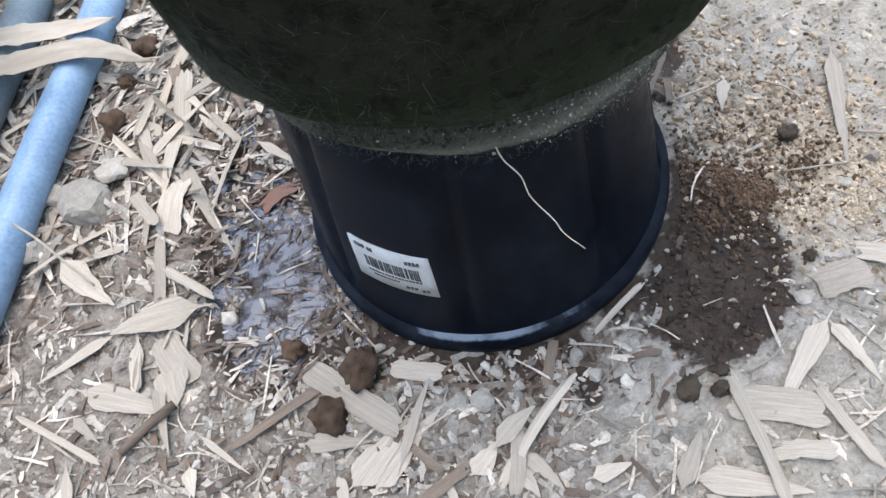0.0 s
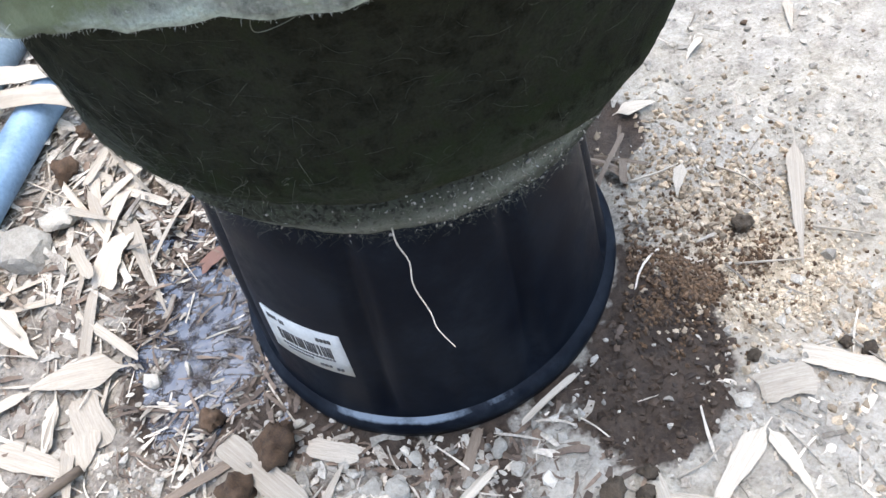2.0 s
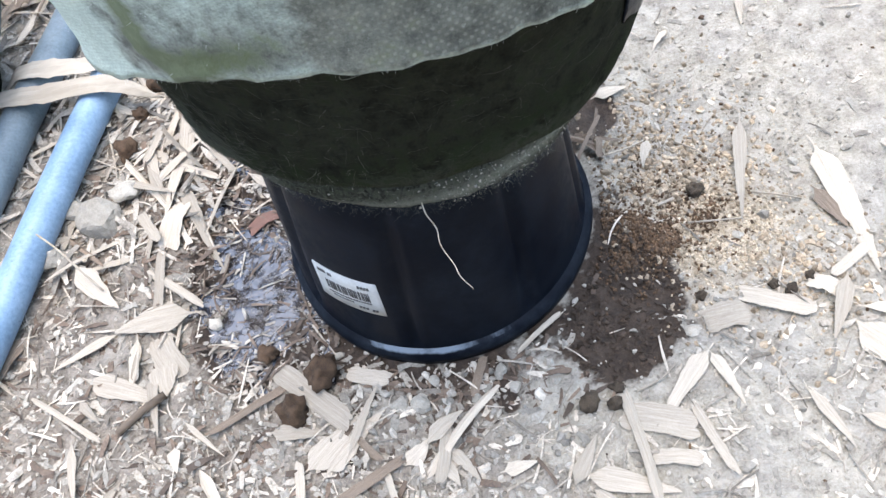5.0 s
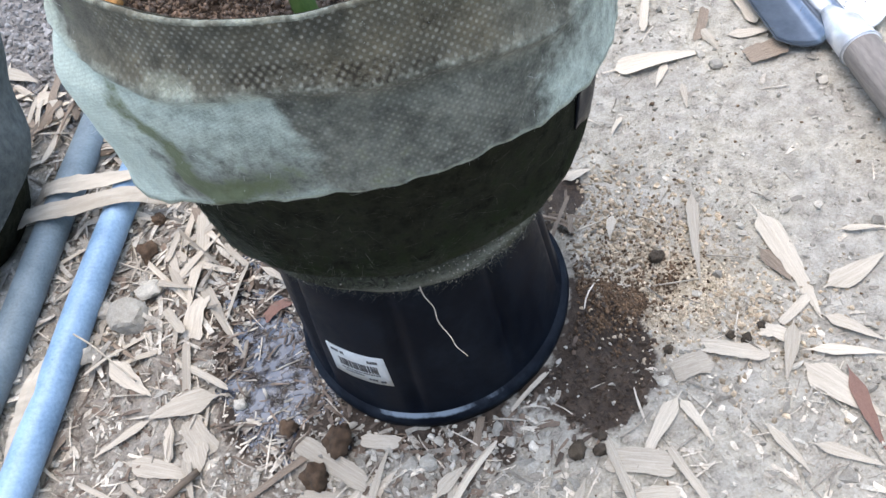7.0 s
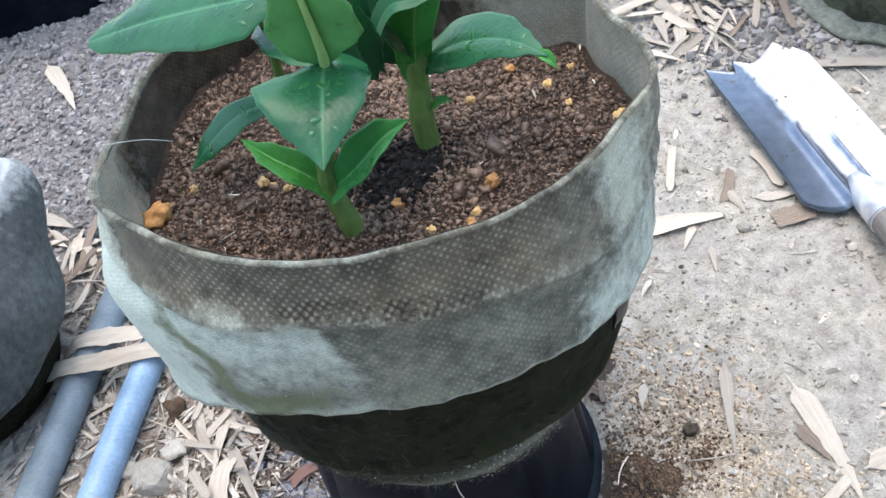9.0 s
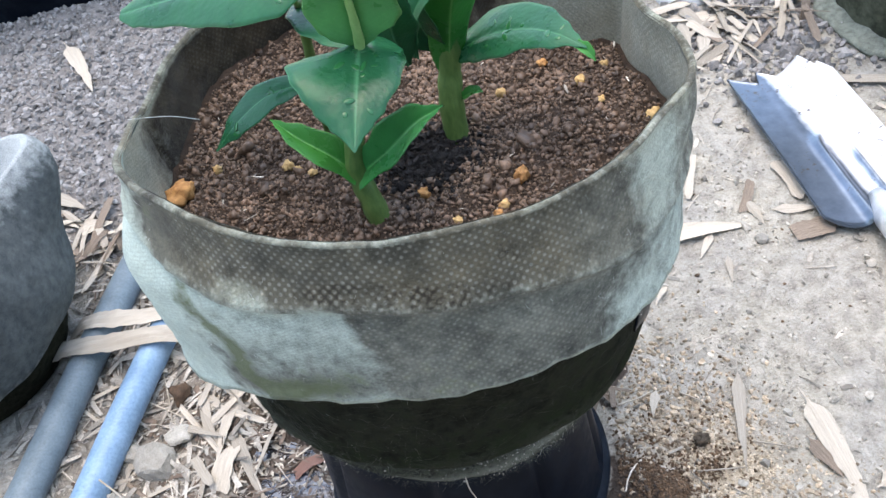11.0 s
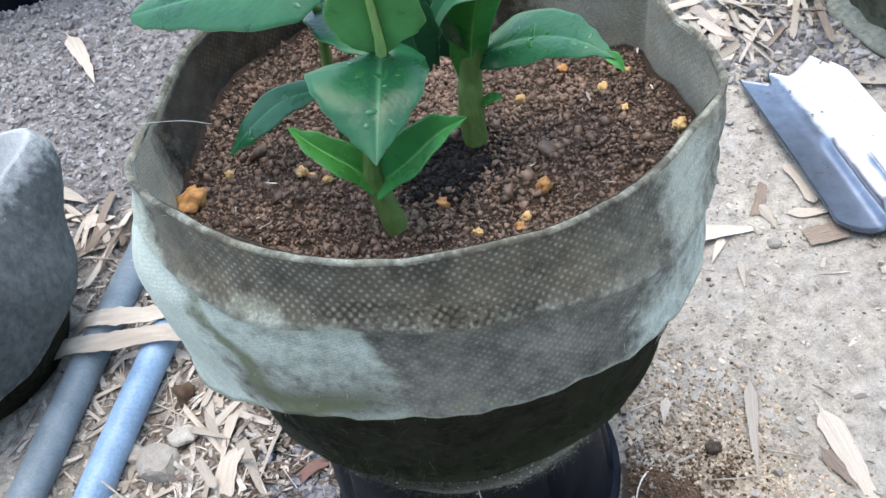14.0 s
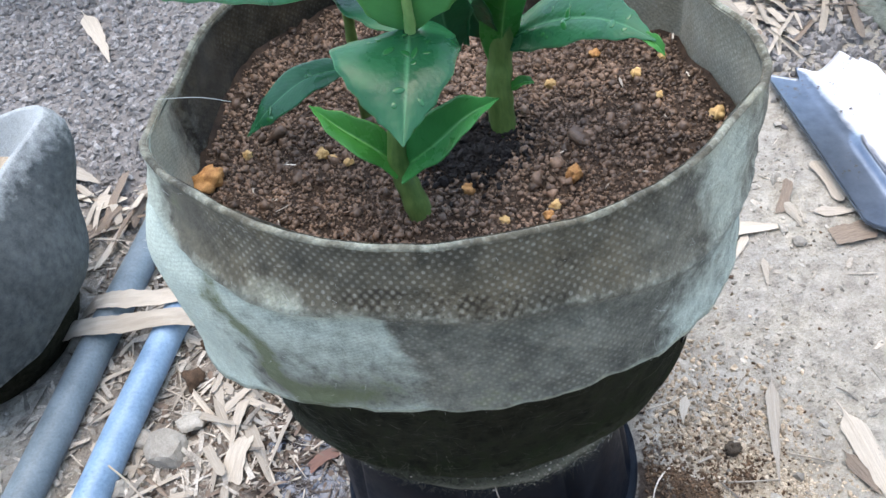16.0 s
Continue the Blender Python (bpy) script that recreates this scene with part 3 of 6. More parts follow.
def litter_mask(x, y):
    left = smooth(-0.08, -0.16, x) * smooth(-0.40, -0.30, x) * smooth(0.46, 0.30, y) * smooth(-0.75, -0.40, y)
    front = smooth(0.05, -0.02, x) * smooth(-0.10, -0.14, y) * smooth(-0.7, -0.45, y) * smooth(-0.8, -0.5, x)
    mud = bell(x, -0.235, 0.06) * bell(y, -0.045, 0.065)
    return 0.85 * min(1.0, max(left, 0.7 * front)) * (1 - 0.5 * mud)


def sand_mask(x, y):
    return bell(x, 0.168, 0.045) * bell(y, -0.055, 0.045)


tagged(linked("ground", g_verts, g_faces, M_GROUND, masks={
    "wet": [wetness(x, y) for x, y, z in g_verts],
    "litter": [litter_mask(x, y) for x, y, z in g_verts],
    "sand": [sand_mask(x, y) for x, y, z in g_verts],
    "pile": [pile(x, y) for x, y, z in g_verts],
}), "pale dried mud with damp brown stains and litter", "ground", kind="structure")

# unseen slab added behind the camera to cut sky light on front faces
bm = bmesh.new()
bmesh.ops.create_cube(bm, size=1.0)
bmesh.ops.scale(bm, vec=(7.0, 0.15, 1.8), verts=bm.verts)
bmesh.ops.translate(bm, vec=(0.0, -2.3, 0.85), verts=bm.verts)
tagged(part("sky_blocker", bm, M_BLOCKER, None, flat=True), "unseen slab added to hold back sky light from behind the camera", "wall", kind="structure")

# standing water: a level sheet that the sunken ground breaks through
w_verts, w_faces = sheet(40, 60, lambda i, j: (-0.235 + 0.14 * i / 39, -0.105 + 0.26 * j / 59, -0.0032))
tagged(linked("puddle", w_verts, w_faces, M_WATER), "shallow murky puddle reflecting the sky beside the pot", "puddle", kind="structure")

# ---- upturned black pot ----
POT = [(0.1030, 0.0), (0.1078, 0.001), (0.1085, 0.006), (0.1080, 0.012), (0.1058, 0.0135), (0.1035, 0.015), (0.1022, 0.022), (0.0995, 0.055), (0.0958, 0.095), (0.0918, 0.130), (0.0890, 0.158), (0.0860, 0.166), (0.0800, 0.168)]


def pot_radius(z):
    for (r0, z0), (r1, z1) in zip(POT[5:], POT[6:]):
        if z <= z1:
            return r0 + (r1 - r0) * (z - z0) / (z1 - z0)
    return POT[-1][0]


def black_pot():
    pot = thing("plant_pot", (-0.0045, 0, 0), "black plastic nursery pot standing upside down on the mud", "plant pot", turn=3.2)

    def wall(lo, hi, inset=0.0022):
        pts = POT[lo:hi]
        ring = pts + [(r - inset, z) for r, z in reversed(pts)]
        n = 160

        def at(i, j):
            a = 2 * math.pi * i / n
            r, z = ring[j % len(ring)]
            rib = 0.0
            if z > 0.016:
                for c in range(8):
                    d = (math.degrees(a) + 106 + 40 * (0.15 - z) - 45 * c + 180) % 360 - 180
                    rib += 0.0046 * bell(d, 0, 2.4)
            r = r - rib + 0.0008 * math.sin(3 * a + 1) + 0.0006 * noise.noise(Vector((math.cos(a) * 3, math.sin(a) * 3, z * 20)))
            return (r * math.cos(a), r * math.sin(a), z)
        return sheet(n, len(ring) + 1, at, True)
    linked("body", *wall(5, len(POT)), M_POT, pot)
    v, f = wall(0, 6)
    scuff = []
    for x, y, z in v:
        a = math.degrees(math.atan2(y, x))
        rub = bell(a, -118, 16) + 0.85 * bell(a, -98, 11) + 0.6 * bell(a, -78, 9) + 0.45 * bell(a, -52, 10) + 0.35 * bell(a, -20, 20)
        scuff.append(min(1.0, rub * smooth(0.0112, 0.0135, z)))
    linked("rim", v, f, M_RIM, pot, "thick scuffed rim pressed into the ground", masks={"scuff": scuff})
    bm = bmesh.new()
    bmesh.ops.create_circle(bm, cap_ends=True, segments=64, radius=0.082)
    bmesh.ops.translate(bm, verts=bm.verts, vec=(0, 0, 0.167))
    part("base", bm, M_POT, pot)

    def patch(name, a0, a1, z0, z1, lift, material, parent, label="", skew=0.0, na=14, nz=4):
        def at(i, j):
            u, v = i / (na - 1), j / (nz - 1)
            a, z = radians(a0 + (a1 - a0) * u), z0 + (z1 - z0) * v + skew * (u - 0.5)
            r = pot_radius(z) + lift
            return (r * math.cos(a), r * math.sin(a), z)
        v, f = sheet(na, nz, at)
        k = len(v)
        c = [(x * (1 - lift * 0.9 / math.hypot(x, y)), y * (1 - lift * 0.9 / math.hypot(x, y)), z) for x, y, z in v]
        edge = [i for i in range(na)] + [j * na + na - 1 for j in range(1, nz)] + [(nz - 1) * na + i for i in range(na - 2, -1, -1)] + [j * na for j in range(nz - 2, 0, -1)]
        sides = [(edge[e], edge[e - 1], edge[e - 1] + k, edge[e] + k) for e in range(len(edge))]
        return linked(name, v + c, f + [tuple(i + k for i in reversed(q)) for q in f] + sides, material, parent, label)

    # the price sticker, upside down with the pot
    sticker = patch("sticker", -143.6, -117.2, 0.0525, 0.0865, 0.0009, M_LABEL, pot, "white paper price sticker with a bar code, upside down", skew=-0.0025)
    a = -139.0
    random.seed(4)
    while a < -121.5:
        w = random.choice((0.22, 0.3, 0.45, 0.7))
        u = (a + 143.6) / 26.4 - 0.5
        patch("bar", a, a + w, 0.0655 - 0.0025 * u, 0.0745 - 0.0025 * u, 0.0012, M_INK, sticker, na=2, nz=2)
        a += w + random.choice((0.25, 0.35, 0.6))
    for a0, a1, z0, z1 in ((-141.5, -137.6, 0.0805, 0.0835), (-137.0, -135.0, 0.0802, 0.0832), (-125.0, -120.2, 0.0785, 0.0812), (-122.0, -119.5, 0.0555, 0.0575), (-127.0, -123.0, 0.0562, 0.0580), (-137.5, -128.5, 0.0592, 0.0603), (-139.0, -121.0, 0.0625, 0.0636)):
        u = ((a0 + a1) / 2 + 143.6) / 26.4 - 0.5
        n = max(2, int((a1 - a0) / 1.1))
        for k in range(n):
            s = (a1 - a0) / n
            patch("mark", a0 + s * k, a0 + s * (k + 0.72), z0 - 0.0025 * u, z1 - 0.0025 * u, 0.0012, M_INK, sticker, na=2, nz=2)
    return pot


black_pot()

# ---- the grow bag on the pot ----
def bag_centre(z):
    k = smooth(0.16, 0.29, z)
    return 0.008 + 0.014 * k, 0.004 + 0.014 * k


RIM = ((-180, 0.3770), (-168, 0.3865), (-156, 0.3935), (-138, 0.3960), (-122, 0.3935), (-108, 0.3898), (-95, 0.3868), (-78, 0.3830), (-60, 0.3814), (-43, 0.3785), (-20, 0.3765), (0, 0.3727), (45, 0.3610), (90, 0.3707), (140, 0.3745), (180, 0.3770))
HEMLINE = ((-180, 0.2580), (-160, 0.2615), (-150, 0.2665), (-143, 0.2730), (-136, 0.2815), (-127, 0.2888), (-117, 0.2910), (-104, 0.2922), (-89, 0.2912), (-77, 0.2887), (-65, 0.2848), (-52, 0.2812), (-25, 0.2725), (60, 0.2725), (140, 0.2700), (180, 0.2580))
FOLDLINE = ((-180, 0.3700), (-150, 0.3705), (-137, 0.3635), (-128, 0.3580), (-119, 0.3597), (-111, 0.3605), (-96, 0.3545), (-80, 0.3465), (-60, 0.3330), (-35, 0.3270), (180, 0.3270))


def rim_height(a):
    return straight(a, RIM) + 0.0009 * math.sin(radians(a * 7)) + 0.0006 * math.sin(radians(a * 16 + 40))


def rim_radius(a):
    r = 0.1445 - 0.013 * smooth(-30, 40, a) * smooth(200, 130, a) - 0.012 * (bell(a, 178, 26) + bell(a, -182, 26)) - 0.017 * bell(a, -3, 18)
    r += 0.003 * bell(a, -157, 9) + 0.003 * bell(a, -36, 10)
    # the back is pressed flat
    return min(r, 0.090 / max(math.cos(radians(a - 50)), 0.3))


def hem_height(a):
    return straight(a, HEMLINE) + 0.0009 * math.sin(radians(a * 9)) + 0.0007 * math.sin(radians(a * 23)) + 0.0005 * math.sin(radians(a * 51 + 20))


def crease_height(a):
    """The old fold line that runs round the cuff."""
    return straight(a, FOLDLINE) + 0.0008 * math.sin(radians(a * 13 + 10))


def cuff_radius(a, z):
    top, low = rim_height(a), hem_height(a)
    k = (top - z) / (top - low)
    body = 0.1495 + 0.0135 * bell(a, -157, 32) * smooth(0.05, 0.40, k) * (1 - 0.12 * smooth(0.6, 1.0, k)) - 0.0075 * bell(a, -20, 24) * smooth(0.1, 0.4, k) - 0.002 * bell(a, -20, 24) * smooth(0.5, 1.0, k)
    r = rim_radius(a) + (body - rim_radius(a)) * smooth(0.0, 0.45, k) + 0.001 * smooth(0.65, 1.0, k) * smooth(-150, -125, a)
    crease = (z - crease_height(a)) / 0.0035
    r += 0.0024 * math.exp(-crease * crease) - 0.0022 * smooth(0, -2, crease) + 0.0010 * bell(z, low + 0.001, 0.003)
    v = Vector((math.cos(radians(a)), math.sin(radians(a)), 0)) * 2.2 + Vector((0, 0, z * 14))
    return r + 0.0016 * noise.noise(v * 1.6) + 0.0007 * noise.noise(v * 6)


def ring_place(a, r, z):
    cx, cy = bag_centre(z)
    t = radians(a)
    return (cx + r * math.cos(t), cy + r * math.sin(t), z)


BODY = [(0.0985, 0.1900), (0.1085, 0.1920), (0.1130, 0.1965), (0.1160, 0.2080), (0.1195, 0.2250), (0.1255, 0.2500), (0.1330, 0.2780), (0.1385, 0.3000), (0.1410, 0.3300)]
HEM = [(0.0975, 0.1900), (0.1040, 0.1894), (0.1062, 0.1850), (0.1064, 0.1770), (0.1050, 0.1700), (0.1020, 0.1672), (0.0960, 0.1680)]


def bulge(a, z):
    """The side walls of the bag swell out over the pot."""
    rise = smooth(0.186, 0.201, z)
    west = 0.0130 * bell(a if a < 90 else a - 360, -156, 40) * (1 - 0.3 * smooth(0.23, 0.28, z))
    east = 0.0080 * bell(a, -36, 34) * (1 - smooth(0.205, 0.270, z))
    return rise * (west + east)


def on_body(a, r, z):
    t = radians(a)
    v = Vector((math.cos(t), math.sin(t), 0)) * 2 + Vector((0, 0, z * 12))
    wob = 0.0022 * noise.noise(v * 1.3) + 0.0012 * noise.noise(v * 5) + 0.0005 * noise.noise(v * 17)
    tip = smooth(0.24, 0.18, z)
    z2 = z - tip * 0.010 * math.cos(t + 0.5) + tip * 0.0022 * noise.noise(v * 2.5)
    r = r + wob + bulge(a, z) + 0.004 * (1 - tip) * bell(a, -15, 40) + 0.005 * bell(a if a < 90 else a - 360, -156, 36) * smooth(0.168, 0.176, z) * smooth(0.2, 0.186, z)
    if z > hem_height(a) - 0.012:
        r = min(r, cuff_radius(a, max(z, hem_height(a))) - 0.0045)
    return ring_place(a, r, z2)


def bag_body_place(a, profile, j):
    return on_body(a, *profile[j])


def body_radius(z):
    return straight(z, [(q, r) for r, q in BODY[2:]])


def grow_bag():
    bag = thing("grow_bag", (0, 0, 0), "grey-green felt grow bag with a folded mossy cuff", "grow bag")
    N = 288
    ang = [-180 + 360 * i / N for i in range(N)]
    # cuff: outside down, inside back up
    J = 34

    def cuff_at(i, j):
        a = ang[i]
        top, low = rim_height(a), hem_height(a)
        if j < J:
            z = top + (low - top) * j / (J - 1)
            frayed = 0.0008 * noise.noise(Vector((a * 0.9, j, 0))) if j == J - 1 else 0
            r = cuff_radius(a, z)
            return ring_place(a, r, z + frayed)
        z = low + (top - low) * (j - J) / 11
        return ring_place(a, cuff_radius(a, z) - 0.003, z + (0.0004 if j == J else 0))
    v, f = sheet(N, J + 12, cuff_at, True)
    A = [ang[k % N] for k in range(len(v))]

    def masks(v, A):
        lint, algae, dots, grime_shade, tan = [], [], [], [], []
        for (x, y, z), a in zip(v, A):
            fold, hem, top = crease_height(a), hem_height(a), rim_height(a)
            lower = smooth(0.001, -0.004, z - fold)
            k = (z - hem) / (fold - hem)
            torn = 3.5 * noise.noise(Vector((a * 0.15, z * 90, 3)))
            patch = lower * smooth(-106, -110, a + torn - 4 * (1 - k)) * smooth(-138, -131, a + 6 * k + torn)
            mint = lower * smooth(-133, -140, a + 4 * k + torn)
            l = 0.80 * patch * (0.55 + 0.45 * smooth(0.2, 0.75, k)) + 0.98 * mint
            l += 0.75 * bell(z, fold + 0.0012, 0.0026) * (0.55 + 0.45 * noise.noise(Vector((a * 0.2, 0, 1)))) * smooth(-40, -62, a)
            l += 0.7 * bell(a, -125, 5) * bell(z, fold + 0.006, 0.006) + 0.75 * bell(a, -51, 7) * smooth(0.325, 0.345, z) + 0.42 * bell(a, -40, 12) + 0.5 * bell(a, -58, 8) * lower * bell(k, 0.25, 0.3)
            l += 0.75 * bell(z, hem, 0.0022) + 0.30 * bell(z, top, 0.0030) + 0.75 * smooth(-142, -154, a) * (1 - lower) + 0.30 * lower * smooth(-74, -60, a)
            lint.append(min(l, 1.0))
            streak = bell(a, -139 + 12 * (1 - k) + 2.0 * math.sin(z * 140), 3.2)
            algae.append(min(1.0, 0.78 * streak * lower * smooth(1.1, 0.8, k) + 0.80 * bell(k, 0.12, 0.16) * bell(a, -123, 9) + 0.45 * bell(k, 0.22, 0.2) * bell(a, -112, 8) + 0.45 * bell(a, -146, 8) * bell(z, 0.384, 0.008) + 0.3 * bell(z, 0.30, 0.03) * bell(a, -92, 12)))
            dots.append(max((1.0 - lower) * smooth(-142, -124, a) * (1 - 0.65 * smooth(-76, -64, a)), 0.62 * smooth(-112, -106, a) * lower * (1 - 0.5 * smooth(-80, -68, a))))
            grime_shade.append(min(1.0, 0.9 * bell(z, fold + 0.006, 0.006) * bell(a, -96, 20) + 0.95 * bell(z, fold + 0.008, 0.009) * bell(a, -131, 6) + 0.95 * bell(a, -80.5, 2.2) * bell(z, 0.367, 0.006) + 0.8 * bell(a, -70, 2.5) * bell(z, 0.325, 0.004) + 0.55 * (1 - lower) * smooth(-128, -118, a) * smooth(-72, -84, a)))
            tan.append(min(1.0, (1 - lower) * (0.45 + 0.55 * smooth(-150, -135, a) * smooth(-64, -76, a)) * (1 - 0.4 * bell(z, fold, 0.004)) + 0.5 * smooth(-140, -130, a) * bell(z, top, 0.006)))
        return {"lint": lint, "algae": algae, "dots": dots, "grime_shade": grime_shade, "tan": tan}
    uv = [(radians(a) * 0.147, z) for (x, y, z), a in zip(v, A)]
    linked("cuff", v, f, M_CUFF, bag, "folded-down cuff of dotted grey felt stained with algae", masks=masks(v, A), uvs=("weave", uv))

    # inside wall
    def inner_at(i, j):
        a = ang[i]
        top = rim_height(a)
        z = top + (0.312 - top) * j / 13
        r = cuff_radius(a, top) - 0.0032 - 0.003 * smooth(0, 13, j) - 0.002 * noise.noise(Vector((a * 0.06, j * 0.3, 5)))
        return ring_place(a, r, z - (0.001 if j == 0 else 0))
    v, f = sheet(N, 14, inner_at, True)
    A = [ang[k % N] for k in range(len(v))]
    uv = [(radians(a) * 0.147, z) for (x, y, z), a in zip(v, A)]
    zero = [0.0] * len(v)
    # masks paint light too: pale where the wall is lit, dark where enclosed
    linked("inside_wall", v, f, M_INSIDE, bag, "dirty inside of the felt wall with light and shade painted in", uvs=("weave", uv), masks={
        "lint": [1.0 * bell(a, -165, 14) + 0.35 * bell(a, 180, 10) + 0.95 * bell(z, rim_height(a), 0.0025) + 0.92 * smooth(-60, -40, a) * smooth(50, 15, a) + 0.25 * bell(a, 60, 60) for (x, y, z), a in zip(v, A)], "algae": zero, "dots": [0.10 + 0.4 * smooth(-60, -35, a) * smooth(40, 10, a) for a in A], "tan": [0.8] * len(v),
        "grime_shade": [smooth(0.38, 0.335, z) * (1 - smooth(-60, -35, a) * smooth(70, 40, a)) * (1 - bell(a, -168, 18)) * (1 - 0.5 * bell(a, 180, 12)) for (x, y, z), a in zip(v, A)]})
    # rounded edge of the fold
    arch = ((0.0004, -0.0008), (0.0003, 0.0001), (-0.0003, 0.0007), (-0.0010, 0.0009), (-0.0020, 0.0004), (-0.0034, -0.0010))
    v, f = sheet(N, 6, lambda i, j: ring_place(ang[i], cuff_radius(ang[i], rim_height(ang[i])) + arch[j][0], rim_height(ang[i]) + arch[j][1] + 0.0004 * noise.noise(Vector((ang[i] * 0.8, j, 0)))), True)
    linked("rim", v, f, M_CUFF, bag, "pale worn edge of the fold", uvs=("weave", [(radians(ang[k % N]) * 0.147, p[2]) for k, p in enumerate(v)]), masks={
        "lint": [0.36 + 0.4 * noise.noise(Vector((p[0] * 60, p[1] * 60, 0))) for p in v], "algae": [0.0] * len(v), "dots": [0.6] * len(v), "grime_shade": [0.35] * len(v), "tan": [0.8] * len(v)})
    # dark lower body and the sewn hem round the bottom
    for name, prof, label in (("body", BODY, "dark mossy lower wall, fuzz painted paler where the cuff's shade fades"), ("hem", HEM, "fuzzy sewn hem round the bottom")):
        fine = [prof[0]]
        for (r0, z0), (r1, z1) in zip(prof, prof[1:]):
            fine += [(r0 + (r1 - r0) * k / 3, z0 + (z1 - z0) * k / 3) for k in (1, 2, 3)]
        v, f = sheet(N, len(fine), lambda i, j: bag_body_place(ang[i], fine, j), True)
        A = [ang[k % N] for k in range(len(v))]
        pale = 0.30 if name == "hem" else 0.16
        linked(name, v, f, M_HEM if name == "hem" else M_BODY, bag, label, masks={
            # the body's lint near the hem also paints the fading shade of the cuff
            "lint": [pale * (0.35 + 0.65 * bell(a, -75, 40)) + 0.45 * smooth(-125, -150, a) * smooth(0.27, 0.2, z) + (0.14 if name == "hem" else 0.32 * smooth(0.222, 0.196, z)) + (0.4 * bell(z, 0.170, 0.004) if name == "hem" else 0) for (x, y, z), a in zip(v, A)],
            "algae": [0.35 + 0.3 * bell(z, 0.2, 0.02) for p, a in zip(v, A) for z in (p[2],)], "dots": [0.0] * len(v), "grime_shade": [0.15] * len(v)})
    # underside resting on the pot
    under = [(0.0965, 0.1685), (0.06, 0.1690), (0.002, 0.1690)]
    v, f = sheet(N, 3, lambda i, j: (0.006 + under[j][0] * math.cos(radians(ang[i])), 0.003 + under[j][0] * math.sin(radians(ang[i])), under[j][1]), True)
    linked("bottom", v, f, M_BODY, bag, masks={k: [0.0] * len(v) for k in ("lint", "algae", "dots", "grime_shade")})
    # black strap hanging under the cuff
    def strap_at(i, j, lift):
        a, z = -46 + 11 * i / 9 + 2 * j / 11, 0.284 - 0.058 * j / 11 + 0.004 * math.cos(math.pi * i / 9) * smooth(7, 11, j)
        x, y, h = on_body(a, body_radius(z), z)
        t = radians(a)
        return (x + lift * math.cos(t), y + lift * math.sin(t), h)
    v, f = sheet(10, 12, lambda i, j: strap_at(i, j, 0.0014 + 0.0005 * math.sin(math.pi * j / 11)))
    w, g = sheet(10, 12, lambda i, j: strap_at(i, j, 0.0006))
    edge = list(range(10)) + [k * 10 + 9 for k in range(1, 12)] + [110 + k for k in range(8, -1, -1)] + [k * 10 for k in range(10, 0, -1)]
    f = f + [tuple(k + 120 for k in reversed(q)) for q in g] + [(edge[k], edge[k - 1], edge[k - 1] + 120, edge[k] + 120) for k in range(len(edge))]
    v = v + w
    linked("strap", v, f, M_POT, bag, "black webbing strap")
    # loose fibres on the felt
    roots, ways, lens = [], [], []
    for k in range(2600):
        a = rng.uniform(-180, 60)
        z = hem_height(a) + rng.normal(0, 0.0006)
        roots.append(ring_place(a, cuff_radius(a, z) - 0.001, z))
        t = radians(a)
        ways.append((math.cos(t) * 0.5 + rng.normal(0, 0.6), math.sin(t) * 0.5 + rng.normal(0, 0.6), -0.6 + rng.normal(0, 0.4)))
        lens.append(rng.uniform(0.0003, 0.0009) if k % 24 else rng.uniform(0.001, 0.0022))
    for k in range(520):
        a = rng.uniform(-180, 20)
        z = rng.uniform(hem_height(a), rim_height(a))
        if rng.uniform() > 0.25 + 0.75 * smooth(-105, -125, a) and abs(a + 52) > 18:
            continue
        roots.append(ring_place(a, cuff_radius(a, z), z))
        t = radians(a)
        ways.append((math.cos(t) * 0.5 + rng.normal(0, 0.8), math.sin(t) * 0.5 + rng.normal(0, 0.8), rng.normal(0, 0.8)))
        lens.append(rng.uniform(0.001, 0.0032))
    strands("lint", roots, ways, lens, 0.00008, M_FIBRE_PALE, bag, "pale lint fibres")
    roots, ways, lens = [], [], []
    for k in range(2600):
        a = rng.uniform(-190, 10)
        t = radians(a)
        j = 3 if k % 2 else 4
        p = Vector(bag_body_place(a, HEM, j)) if k % 14 else Vector(bag_body_place(a if a < -105 else -105 - rng.uniform(0, 70), BODY, int(rng.integers(2, 6))))
        p.z += rng.normal(0, 0.004)
        roots.append(p)
        ways.append((math.cos(t) * 0.2 - math.sin(t) * rng.normal(0, 1), math.sin(t) * 0.2 + math.cos(t) * rng.normal(0, 1), rng.normal(-0.1, 0.6)))
        lens.append(rng.uniform(0.0010, 0.0034) if k % 14 else rng.uniform(0.003, 0.008))
    for k in range(220):
        a = rng.normal(-68, 12)
        t = radians(a)
        p = Vector(bag_body_place(a, HEM, 4))
        roots.append(p + Vector((0, 0, rng.normal(0.002, 0.003))))
        ways.append((math.cos(t) * 0.4 + rng.normal(0, 0.9), math.sin(t) * 0.4 + rng.normal(0, 0.9), rng.normal(0, 0.5)))
        lens.append(rng.uniform(0.002, 0.005))
    strands("fuzz", roots, ways, lens, 0.00006, M_FIBRE, bag, "frayed grey felt fibres")
    roots, ways, lens = [], [], []
    for k in range(150):
        a = rng.normal(-66, 8) if k % 4 else rng.uniform(-150, -50)
        t = radians(a)
        p = Vector(bag_body_place(a, HEM, int(rng.integers(2, 5))))
        roots.append(p + Vector((math.cos(t), math.sin(t), 0)) * 0.0005 + Vector((0, 0, rng.normal(0.0, 0.003))))
